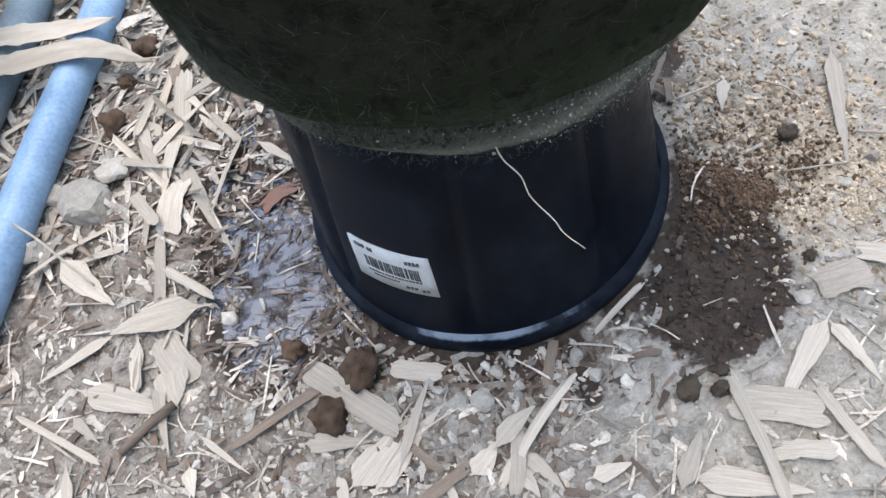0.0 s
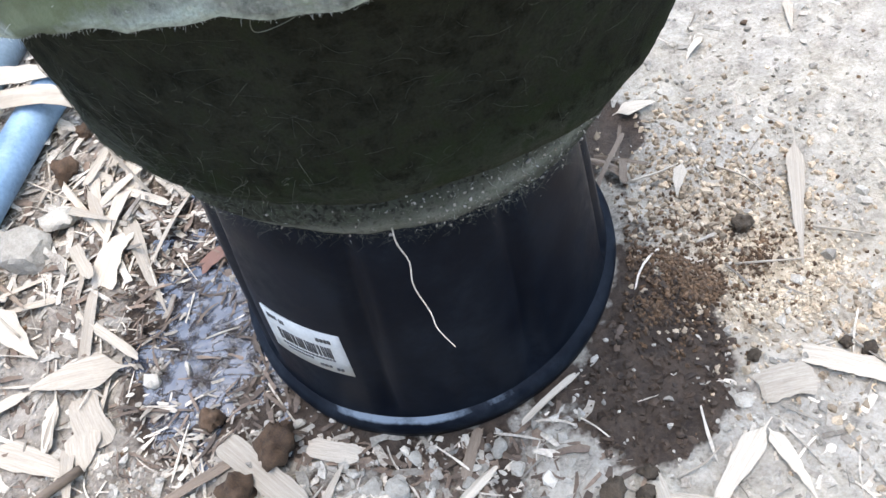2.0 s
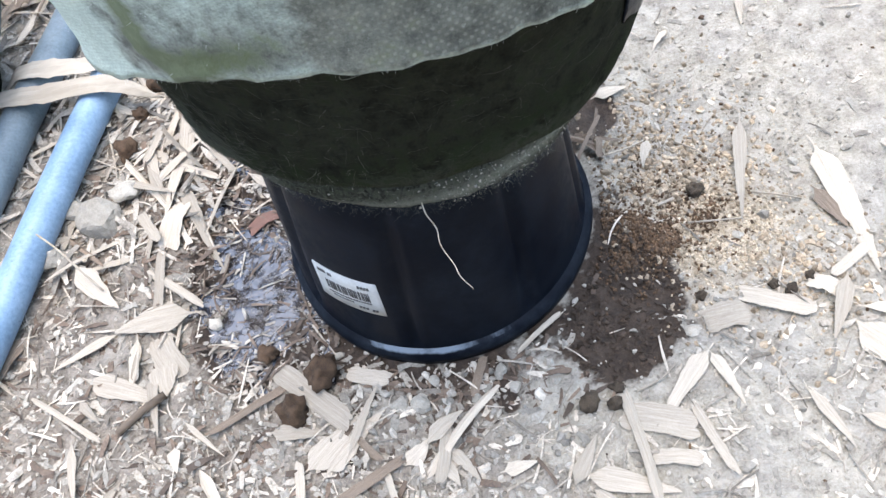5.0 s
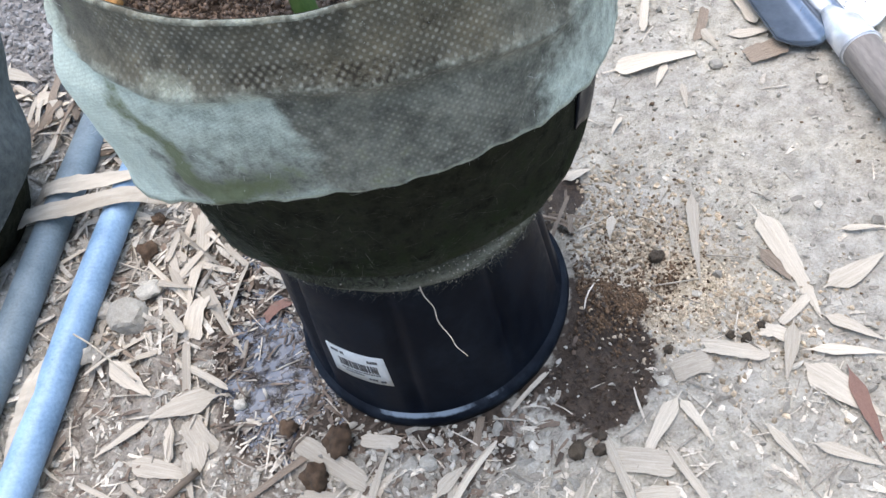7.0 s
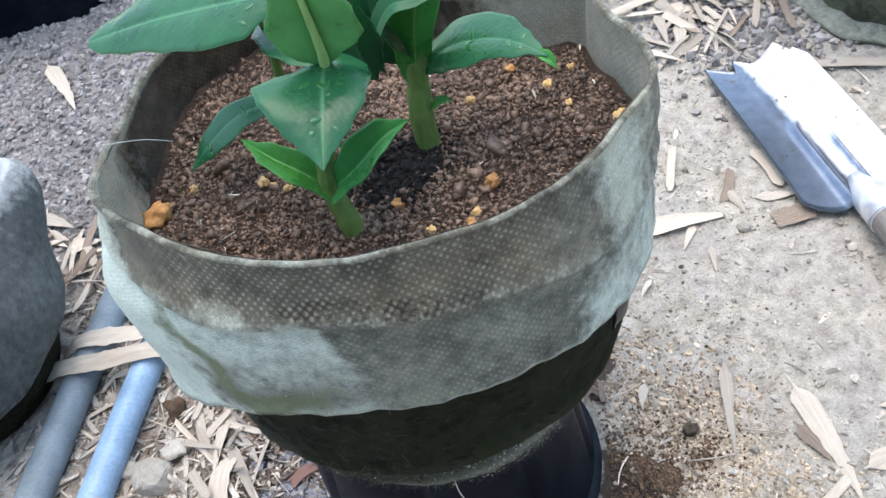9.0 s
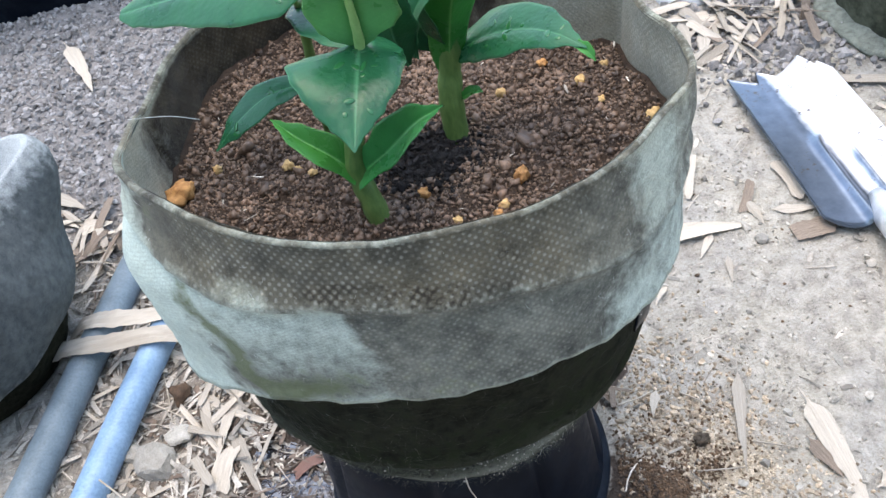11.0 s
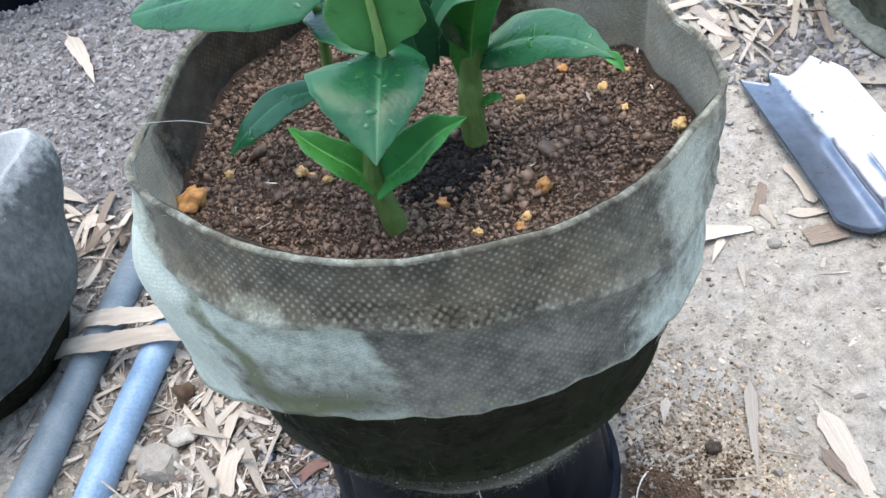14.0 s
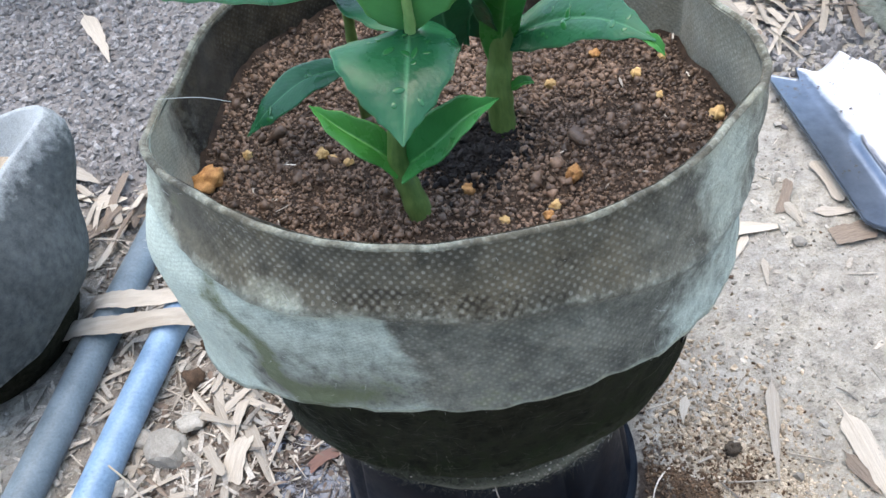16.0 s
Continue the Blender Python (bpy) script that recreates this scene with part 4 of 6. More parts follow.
        ways.append((-math.sin(t) * rng.normal(0, 1) + 0.3 * math.cos(t), math.cos(t) * rng.normal(0, 1) + 0.3 * math.sin(t), rng.normal(0, 0.8)))
        lens.append(rng.uniform(0.0006, 0.0020))
    strands("pale_fuzz", roots, ways, lens, 0.00006, M_FIBRE_PALE, bag, "pale hairs caught in the hem")
    # long matted fibres lying on the dark wall
    webs, threads = [], []
    for k in range(900):
        a = rng.normal(-147, 13) if k % 3 else rng.uniform(-165, -35)
        z = rng.normal(0.212, 0.016) if k % 3 else rng.uniform(0.195, 0.275)
        way, bend, pace = rng.uniform(0, 2 * math.pi), rng.normal(0, 0.22), rng.uniform(0.0008, 0.0030)
        line = []
        for n in range(7):
            z = min(max(z, 0.1925), 0.28)
            line.append(Vector(on_body(a, body_radius(z) + 0.0005, z)))
            a += math.degrees(pace * math.cos(way) / 0.125)
            z += pace * math.sin(way) * 0.7
            way += bend + rng.normal(0, 0.15)
        v, f = tube(line, [rng.uniform(0.00002, 0.00005)] * 7, 3, False)
        base = len(webs)
        webs += v
        threads += [tuple(i + base for i in q) for q in f]
    tagged(linked("matted_fibre", webs, threads, M_WEB, bag, "matted grey fibres on the mossy wall"), kind="stuff")
    # pale flecks caught in the hem
    n = 170
    spots = []
    for k in range(n):
        a = rng.uniform(-92, -42) if k % 3 else rng.uniform(-150, -40)
        p = Vector(bag_body_place(a, HEM, int(rng.integers(2, 5))))
        spots.append((p.x * 1.004, p.y * 1.004, p.z + rng.normal(0, 0.0022)))
    scatter("pale_grit", np.array(spots), rng.lognormal(math.log(0.00030), 0.45, n)[:, None] * rng.uniform(0.5, 1.6, (n, 3)), M_GRAVEL, "", "", parent=bag)
    # root thread poking out under the hem
    pts = spline([(-0.0010, -0.100, 0.1675), (0.0002, -0.110, 0.1702), (0.0040, -0.122, 0.1738), (0.0045, -0.135, 0.1782), (0.0090, -0.150, 0.1830), (0.0105, -0.158, 0.1852), (0.015, -0.167, 0.1872)], 22)
    linked("root_thread", *tube(pts, [0.00034 * (1 - 0.5 * k / 21) for k in range(22)], 7), M_THREAD, bag, "thin pale root hanging out under the hem")
    pts = spline([(-0.009, -0.1245, 0.292), (-0.012, -0.122, 0.286), (-0.011, -0.121, 0.2825), (-0.003, -0.123, 0.285), (0.006, -0.1265, 0.291)], 30)
    linked("loose_thread", *tube(pts, [0.00013] * 30, 5), M_FIBRE, bag, "loose thread looping from the cuff")
    pts = spline([(-0.112, 0.014, 0.380), (-0.094, 0.018, 0.373), (-0.081, 0.019, 0.366)], 12)
    linked("loose_thread", *tube(pts, [0.00018] * 12, 5), M_FIBRE_PALE, bag, "pale loose thread inside the rim")
    return bag


grow_bag()

# ---- soil in the bag ----
SOIL_Z = 0.3305


def soil_height(x, y):
    v = Vector((x, y, 0.3))
    h = SOIL_Z + 0.004 * noise.noise(v * 16) + 0.0032 * noise.noise(v * 60) + 0.0020 * noise.noise(v * 150)
    h += 0.006 * smooth(0.09, 0.135, math.hypot(x - 0.022, y - 0.018))
    h += 0.005 * bell(math.degrees(math.atan2(y - 0.018, x - 0.022)), 12, 46) * smooth(0.06, 0.13, math.hypot(x - 0.022, y - 0.018))
    h += 0.008 * smooth(-0.04, -0.11, x) + 0.005 * bell(math.hypot(x + 0.006, y + 0.050), 0, 0.018)
    return h - 0.005 * bell(math.hypot(x - 0.022, y + 0.012), 0, 0.02)


def soil_reach(a):
    """How far the soil reaches before it meets the bag's wall, at a degrees."""
    return min(0.141, rim_radius((a + 180) % 360 - 180) - 0.0055)


def soil_place(i, j):
    q = soil_reach(2.4 * i) * j / 47
    x, y = 0.022 + q * math.cos(radians(2.4 * i)), 0.018 + q * math.sin(radians(2.4 * i))
    return (x, y, soil_height(x, y))


s_verts, s_faces = sheet(150, 48, soil_place, True)
tagged(linked("potting_soil", s_verts, s_faces, M_SOIL), "moist brown potting soil in the bag, darkened for the gaps between crumbs", "soil", kind="stuff")


def in_bag(n, r=0.134):
    a = rng.uniform(0, 2 * np.pi, n)
    q = np.array([min(r, soil_reach(math.degrees(t)) - 0.003) for t in a]) * np.sqrt(rng.uniform(0, 1, n))
    return 0.022 + q * np.cos(a), 0.018 + q * np.sin(a)


for label, n, median, spread, tilt in (("fine crumbs of moist brown potting soil", 25000, 0.00058, 0.42, 0.36), ("coarse round clumps of moist brown potting soil", 3000, 0.00112, 0.42, 0.34)):
    xs, ys = in_bag(n)
    zs = np.array([soil_height(x, y) for x, y in zip(xs, ys)])
    sz = rng.lognormal(math.log(median), spread, n)[:, None] * rng.uniform(0.72, 1.25, (n, 3))
    scatter("soil_crumb", np.stack([xs, ys, zs + sz[:, 2] * 0.35], 1), sz, M_SOILCRUMB, label, "soil", jitter=tilt, soft=True)
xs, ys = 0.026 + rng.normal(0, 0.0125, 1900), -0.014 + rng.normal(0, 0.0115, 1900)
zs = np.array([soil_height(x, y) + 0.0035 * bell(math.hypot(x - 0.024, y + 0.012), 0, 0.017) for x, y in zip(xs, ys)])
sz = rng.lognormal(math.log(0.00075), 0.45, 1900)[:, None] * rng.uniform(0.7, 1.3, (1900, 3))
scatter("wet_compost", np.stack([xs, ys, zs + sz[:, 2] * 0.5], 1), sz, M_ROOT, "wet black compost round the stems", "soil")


def lump(name, at, size, material, label, category, group, squash=0.8, rough=0.22, seed=0, turn=0, cuts=0):
    """A rough lump that sits on its support; cuts: flat faces broken off it."""
    own = random.Random(seed)
    planes = [(Vector((own.gauss(0, 1), own.gauss(0, 1), own.gauss(0, 1))).normalized(), own.uniform(0.5, 0.85)) for k in range(cuts)]
    bm = bmesh.new()
    bmesh.ops.create_icosphere(bm, subdivisions=3, radius=1.0)
    off = Vector((seed * 3.1, seed * 1.7, 0.3))
    for v in bm.verts:
        for way, reach in planes:
            over = v.co.dot(way) - reach
            if over > 0:
                v.co -= way * over
        k = 1 + rough * noise.noise(v.co * 1.4 + off) * 1.3 + rough * 0.5 * noise.noise(v.co * 4 + off) + rough * 0.4 * noise.noise(v.co * 9 + off) + rough * 0.3 * noise.noise(v.co * 17 + off)
        v.co = Vector((v.co.x, v.co.y * 0.85, v.co.z * squash)) * k * size
    me = bpy.data.meshes.new(name)
    bm.to_mesh(me)
    bm.free()
    me.materials.append(material)
    me.polygons.foreach_set("use_smooth", np.full(len(me.polygons), cuts == 0))
    ob = new(name, me)
    ob.matrix_basis = pose(at[0], at[1], at[2] + size * squash * 0.62, 0, 0, turn)
    return tagged(ob, label, category, group)


def nodule(x, y, size, material, seed, label="yellow-ochre porous nodule lying on the potting soil"):
    lump("soil_nodule", (x, y, soil_height(x, y)), size, material, label, "nodule", "ochre nodules on the potting soil", 0.8, 0.55, seed, seed * 40)


nodule(-0.0985, -0.008, 0.0072, M_ORANGE, 1, "large burnt-orange nodule against the bag's wall")
for k, (x, y, size, mat_) in enumerate(((-0.083, 0.014, 0.0030, M_YELLOW), (-0.046, 0.007, 0.0036, M_YELLOW), (-0.041, 0.003, 0.0024, M_YELLOW), (-0.034, -0.004, 0.0026, M_YELLOW), (0.019, -0.041, 0.0036, M_ORANGE),
                                        (0.031, -0.064, 0.0025, M_YELLOW), (0.050, -0.068, 0.0029, M_ORANGE), (0.054, -0.064, 0.0026, M_YELLOW), (0.066, -0.049, 0.0046, M_ORANGE), (0.112, 0.010, 0.0032, M_YELLOW),
                                        (0.099, 0.036, 0.0032, M_ORANGE), (0.128, 0.017, 0.0022, M_YELLOW), (0.136, -0.035, 0.0040, M_YELLOW), (0.072, 0.020, 0.0034, M_YELLOW), (0.118, -0.008, 0.0026, M_YELLOW), (-0.020, -0.074, 0.0016, M_YELLOW))):
    nodule(x, y, size * 0.88, mat_, k + 2)
xs, ys = in_bag(60, 0.125)
sz = rng.uniform(0.6, 1.4, (60, 3)) * np.exp(rng.uniform(math.log(0.0012), math.log(0.0045), 60))[:, None] * np.array((1, 0.3, 0.14))
scatter("straw_bits", np.stack([xs, ys, np.array([soil_height(x, y) for x, y in zip(xs, ys)]) + 0.0012], 1), sz, M_CHIPS, "pale straw bits on the potting soil", "straw", "lens", flat=0.3)

# ---- the plant ----
_bm = bmesh.new()
bmesh.ops.create_icosphere(_bm, subdivisions=2, radius=1.0)
DROP = bpy.data.meshes.new("water_drop")
_bm.to_mesh(DROP)
_bm.free()
DROP.materials.append(M_DROP)
DROP.polygons.foreach_set("use_smooth", np.ones(len(DROP.polygons), dtype=bool))


def blade(parent, points, sides, material, fold=0.15, droop=0.1, lean=(0, 0, 1), back=(0.0, 0.0), name="leaf", label="", wave=0.03, drops=0):
    """A leaf along its midrib. sides: tables of half width along the length for its two halves; lean: which way its upper face looks; back: how far each half's lobe reaches back past the stalk."""
    nu, nv = 34, 17
    mid = spline(points, nu)
    lean = Vector(lean)
    verts, uvs = [], []
    for side in (0, 1):
        for i in range(nu):
            u = i / (nu - 1)
            way = (mid[min(i + 1, nu - 1)] - mid[max(i - 1, 0)]).normalized()
            up = (lean - way * lean.dot(way)).normalized()
            out = way.cross(up)
            for j in range(nv):
                s = 2 * j / (nv - 1) - 1
                half = 0 if s < 0 else 1
                w = max(eased(u, sides[half]), 0.0004)
                lift = fold * abs(s) * w - droop * s * s * w + wave * w * math.sin(u * 8 + s * 2.4 + half) * abs(s) - 0.03 * w * bell(s, 0, 0.12)
                lobe = back[half] * math.sin(math.pi * abs(s) ** 0.8) * max(0.0, 1 - u * 2.6)
                p = mid[i] + out * (s * w) + up * lift - way * lobe - up * (0.0005 * side * (1 - 0.8 * abs(s)) + (0.0008 * side if abs(s) < 0.1 else 0))
                verts.append(p)
                uvs.append((u, j / (nv - 1)))
    faces = []
    n = nu * nv
    for i in range(nu - 1):
        for j in range(nv - 1):
            a = i * nv + j
            faces.append((a, a + nv, a + nv + 1, a + 1))
            faces.append((a + n, a + 1 + n, a + nv + 1 + n, a + nv + n))
        a = i * nv
        faces.append((a, a + n, a + nv + n, a + nv))
        b = a + nv - 1
        faces.append((b, b + nv, b + nv + n, b + n))
    leaf = linked(name, verts, faces, material, parent, label, uvs=("blade", uvs))
    own = random.Random(drops)
    for k in range(drops):
        i, j = own.randint(5, nu - 8), own.randint(3, nv - 4)
        a = verts[i * nv + j]
        side, along = verts[i * nv + j + 1] - a, verts[(i + 1) * nv + j] - a
        up = side.cross(along).normalized()
        if up.z < 0:
            up = -up
        drop = new("water_drop", DROP)
        drop.parent = leaf
        s = own.uniform(0.0006, 0.0016)
        drop.matrix_basis = Matrix.Translation(a + up * s * 0.06) @ up.to_track_quat("Z", "Y").to_matrix().to_4x4() @ Matrix.Rotation(own.uniform(0, 3.1), 4, "Z") @ Matrix.Diagonal((s * own.uniform(0.8, 2.6), s, s * 0.22, 1))
    return leaf


def oval(w, widest=0.42, base=0.1):
    """Half widths of a plain pointed leaf."""
    return ((0.0, base * w), (widest * 0.5, 0.78 * w), (widest, w), (0.5 + widest * 0.5, 0.74 * w), (0.9, 0.26 * w), (1.0, 0.02 * w))


def stem(parent, points, r0, r1, label="", material=None):
    pts = spline(points, 24)
    return linked("stem", *tube(pts, [(r0 + (r1 - r0) * k / 23) * (1 + 0.06 * math.sin(k * 1.9)) for k in range(24)], 14), material or M_STEM, parent, label)


def leafy_plant():
    plant = thing("leafy_plant", (0, 0, 0), "young broad-leaved green plant with two thick shoots in potting soil", "plant")
    z0 = SOIL_Z - 0.006
    # front shoot
    stem(plant, [(-0.003, -0.052, z0), (-0.006, -0.048, 0.345), (-0.008, -0.043, 0.362), (0.000, -0.036, 0.388), (0.008, -0.029, 0.410)], 0.0062, 0.0034)
    stem(plant, [(0.004, -0.034, 0.400), (0.009, -0.032, 0.414), (0.0100, -0.0365, 0.430), (0.0100, -0.0430, 0.450), (0.0100, -0.0480, 0.472)], 0.0030, 0.0008, "pale green stalk running into the upright leaf", M_PALESTEM)
    blade(plant, [(0.009, -0.028, 0.4130), (0.007, -0.044, 0.4150), (0.003, -0.062, 0.4105), (-0.003, -0.081, 0.3985)], (((0, 0.0185), (0.23, 0.0202), (0.52, 0.0178), (0.74, 0.0120), (0.84, 0.0072), (0.93, 0.0028), (1, 0.0003)), ((0, 0.0035), (0.12, 0.0115), (0.26, 0.0235), (0.40, 0.0300), (0.55, 0.0275), (0.67, 0.0228), (0.78, 0.0168), (0.87, 0.0102), (0.94, 0.0042), (1, 0.0003))),
          M_LEAF, 0.14, 0.20, (0.10, -0.62, 0.8), (0.0080, 0.0), label="broad heart-shaped leaf wet with drops", wave=0.05, drops=13)
    blade(plant, [(-0.008, -0.044, 0.357), (-0.017, -0.041, 0.368), (-0.029, -0.034, 0.377), (-0.0395, -0.026, 0.386)], (oval(0.0085, 0.4, 0.8), oval(0.0080, 0.4, 0.8)), M_YOUNG, 0.75, 0.1, (0.25, -0.6, 0.8), label="small folded bright green leaf")
    blade(plant, [(-0.007, -0.045, 0.357), (0.009, -0.052, 0.372), (0.023, -0.058, 0.387), (0.036, -0.066, 0.3985)], (oval(0.0105, 0.4, 0.8), oval(0.0100, 0.4, 0.8)), M_LEAFLET, 0.62, 0.1, (-0.45, -0.55, 0.8), label="folded young leaf")
    blade(plant, [(-0.018, 0.000, 0.382), (-0.040, 0.008, 0.377), (-0.060, 0.010, 0.366), (-0.078, 0.010, 0.351)], (oval(0.0098, 0.5), oval(0.0102, 0.5)), M_LEAF, 0.10, 0.16, (-0.2, -0.4, 1), label="drooping dark green leaf", drops=5)
    blade(plant, [(0.010, -0.030, 0.415), (0.010, -0.034, 0.430), (0.010, -0.041, 0.450), (0.010, -0.047, 0.474)], (((0, 0.002), (0.06, 0.007), (0.13, 0.0125), (0.27, 0.0160), (0.5, 0.0185), (0.8, 0.012), (1, 0.001)), ((0, 0.002), (0.08, 0.0085), (0.2, 0.0165), (0.36, 0.0205), (0.6, 0.0190), (0.82, 0.010), (1, 0.001))), M_PALELEAF, 0.25, 0.10, (-0.05, -0.62, 0.8), (0.006, 0.004), label="upright leaf with a pale midrib")
    blade(plant, [(-0.001, -0.006, 0.4385), (-0.020, 0.004, 0.436), (-0.042, 0.016, 0.4320), (-0.068, 0.030, 0.4262), (-0.101, 0.046, 0.4175)], (((0, 0.003), (0.07, 0.0115), (0.2, 0.0190), (0.42, 0.0212), (0.6, 0.0185), (0.8, 0.0135), (0.94, 0.0090), (1, 0.0030)), ((0, 0.003), (0.08, 0.0120), (0.22, 0.0200), (0.5, 0.0235), (0.78, 0.0190), (0.94, 0.0100), (1, 0.0030))), M_LEAF, 0.06, 0.20, (-0.10, -0.42, 1), (0.004, 0.004), label="largest leaf, broad and arching", drops=4)
    blade(plant, [(0.008, -0.028, 0.410), (0.000, -0.008, 0.414), (-0.010, 0.008, 0.416), (-0.018, 0.022, 0.414)], (oval(0.0150), oval(0.0150)), M_LEAF, 0.25, 0.05, (0, -0.4, 1), label="shaded inner leaf")
    # thin back shoot
    stem(plant, [(-0.022, 0.026, z0), (-0.020, 0.022, 0.36), (-0.017, 0.018, 0.39), (-0.014, 0.012, 0.418)], 0.0032, 0.0022)
    # second thick shoot
    stem(plant, [(0.043, -0.001, z0), (0.0438, 0.002, 0.348), (0.047, 0.006, 0.365), (0.051, 0.006, 0.39), (0.054, 0.002, 0.42), (0.056, -0.004, 0.47)], 0.0068, 0.0046)
    blade(plant, [(0.050, 0.009, 0.371), (0.066, -0.005, 0.3855), (0.081, -0.021, 0.3945), (0.092, -0.038, 0.3990), (0.101, -0.053, 0.3985)], (((0, 0.002), (0.1, 0.0105), (0.26, 0.0158), (0.42, 0.0150), (0.58, 0.0128), (0.74, 0.0080), (0.86, 0.0042), (1, 0.0003)), ((0, 0.003), (0.08, 0.0080), (0.2, 0.0118), (0.42, 0.0138), (0.6, 0.0104), (0.76, 0.0078), (0.9, 0.0026), (1, 0.0003))), M_LEAF, 0.12, 0.20, (-0.2, -0.42, 1), (0.002, 0.0), label="broad wet leaf held out over the soil", wave=0.05, drops=13)
    blade(plant, [(0.098, -0.048, 0.3978), (0.101, -0.053, 0.3970), (0.1035, -0.057, 0.3935)], (oval(0.0030, 0.4, 0.8), oval(0.0022, 0.4, 0.8)), M_YOUNG, 0.5, 0.0, (-0.2, -0.6, 0.7), label="bright green folded leaf tip")
    blade(plant, [(0.046, 0.003, 0.356), (0.048, 0.001, 0.376), (0.051, -0.003, 0.396), (0.054, -0.008, 0.411), (0.057, -0.012, 0.421)], (((0, 0.004), (0.3, 0.0095), (0.7, 0.0125), (0.92, 0.0110), (1, 0.004)), ((0, 0.004), (0.3, 0.0090), (0.7, 0.0125), (0.92, 0.0105), (1, 0.004))), M_YOUNG, -0.55, 0.0, (0.0, -1, 0.3), label="bright green sheathing leaf round the shoot")
    blade(plant, [(0.032, -0.006, 0.384), (0.0335, -0.007, 0.404), (0.043, -0.010, 0.4185), (0.054, -0.014, 0.4205), (0.066, -0.016, 0.4195)], (oval(0.0050, 0.5, 0.3), oval(0.0060, 0.5, 0.3)), M_LEAF, 0.3, 0.0, (-0.4, -0.5, 0.8), label="dark leaf curling over the shoot")
    blade(plant, [(0.045, 0.010, 0.372), (0.038, 0.005, 0.392), (0.035, 0.002, 0.412), (0.038, -0.004, 0.440)], (oval(0.0115), oval(0.0115)), M_LEAF, 0.4, 0.0, (-0.5, -0.8, 0.2), label="dark curled inner leaf")
    blade(plant, [(0.028, -0.004, 0.380), (0.024, -0.010, 0.400), (0.025, -0.016, 0.418), (0.030, -0.022, 0.436)], (oval(0.0120), oval(0.0120)), M_LEAF, 0.35, 0.0, (0.2, -0.9, 0.3), label="dark inner leaf")
    blade(plant, [(0.048, 0.000, 0.350), (0.053, -0.001, 0.353), (0.057, -0.003, 0.355), (0.060, -0.004, 0.354)], (oval(0.0030), oval(0.0030)), M_YOUNG, 0.6, 0.0, (0, -0.5, 1), label="small scale at the stem")
    return plant


leafy_plant()

# ---- pipes ----
def pipe(a, b, r, material, label):
    """A plastic pipe with a hollow end, lying on the ground from a to b."""
    a, b = Vector(a), Vector(b)
    n = 26
    pts = [a.lerp(b, k / (n - 1)) + Vector((0, 0, 0.0012 * math.sin(k * 0.5))) for k in range(n)]
    ob = linked("water_pipe", *tube(pts, [r] * n, 32), material)
    return tagged(ob, label, "pipe", "plastic pipes on the ground")


pipe((-0.415, -0.225, 0.0145), (-0.215, 0.345, 0.0135), 0.0145, M_PIPE, "light blue plastic water pipe lying in leaf litter")
pipe((-0.440, -0.130, 0.0150), (-0.268, 0.400, 0.0150), 0.0155, M_PIPE2, "weathered grey-blue plastic pipe lying in leaf litter")


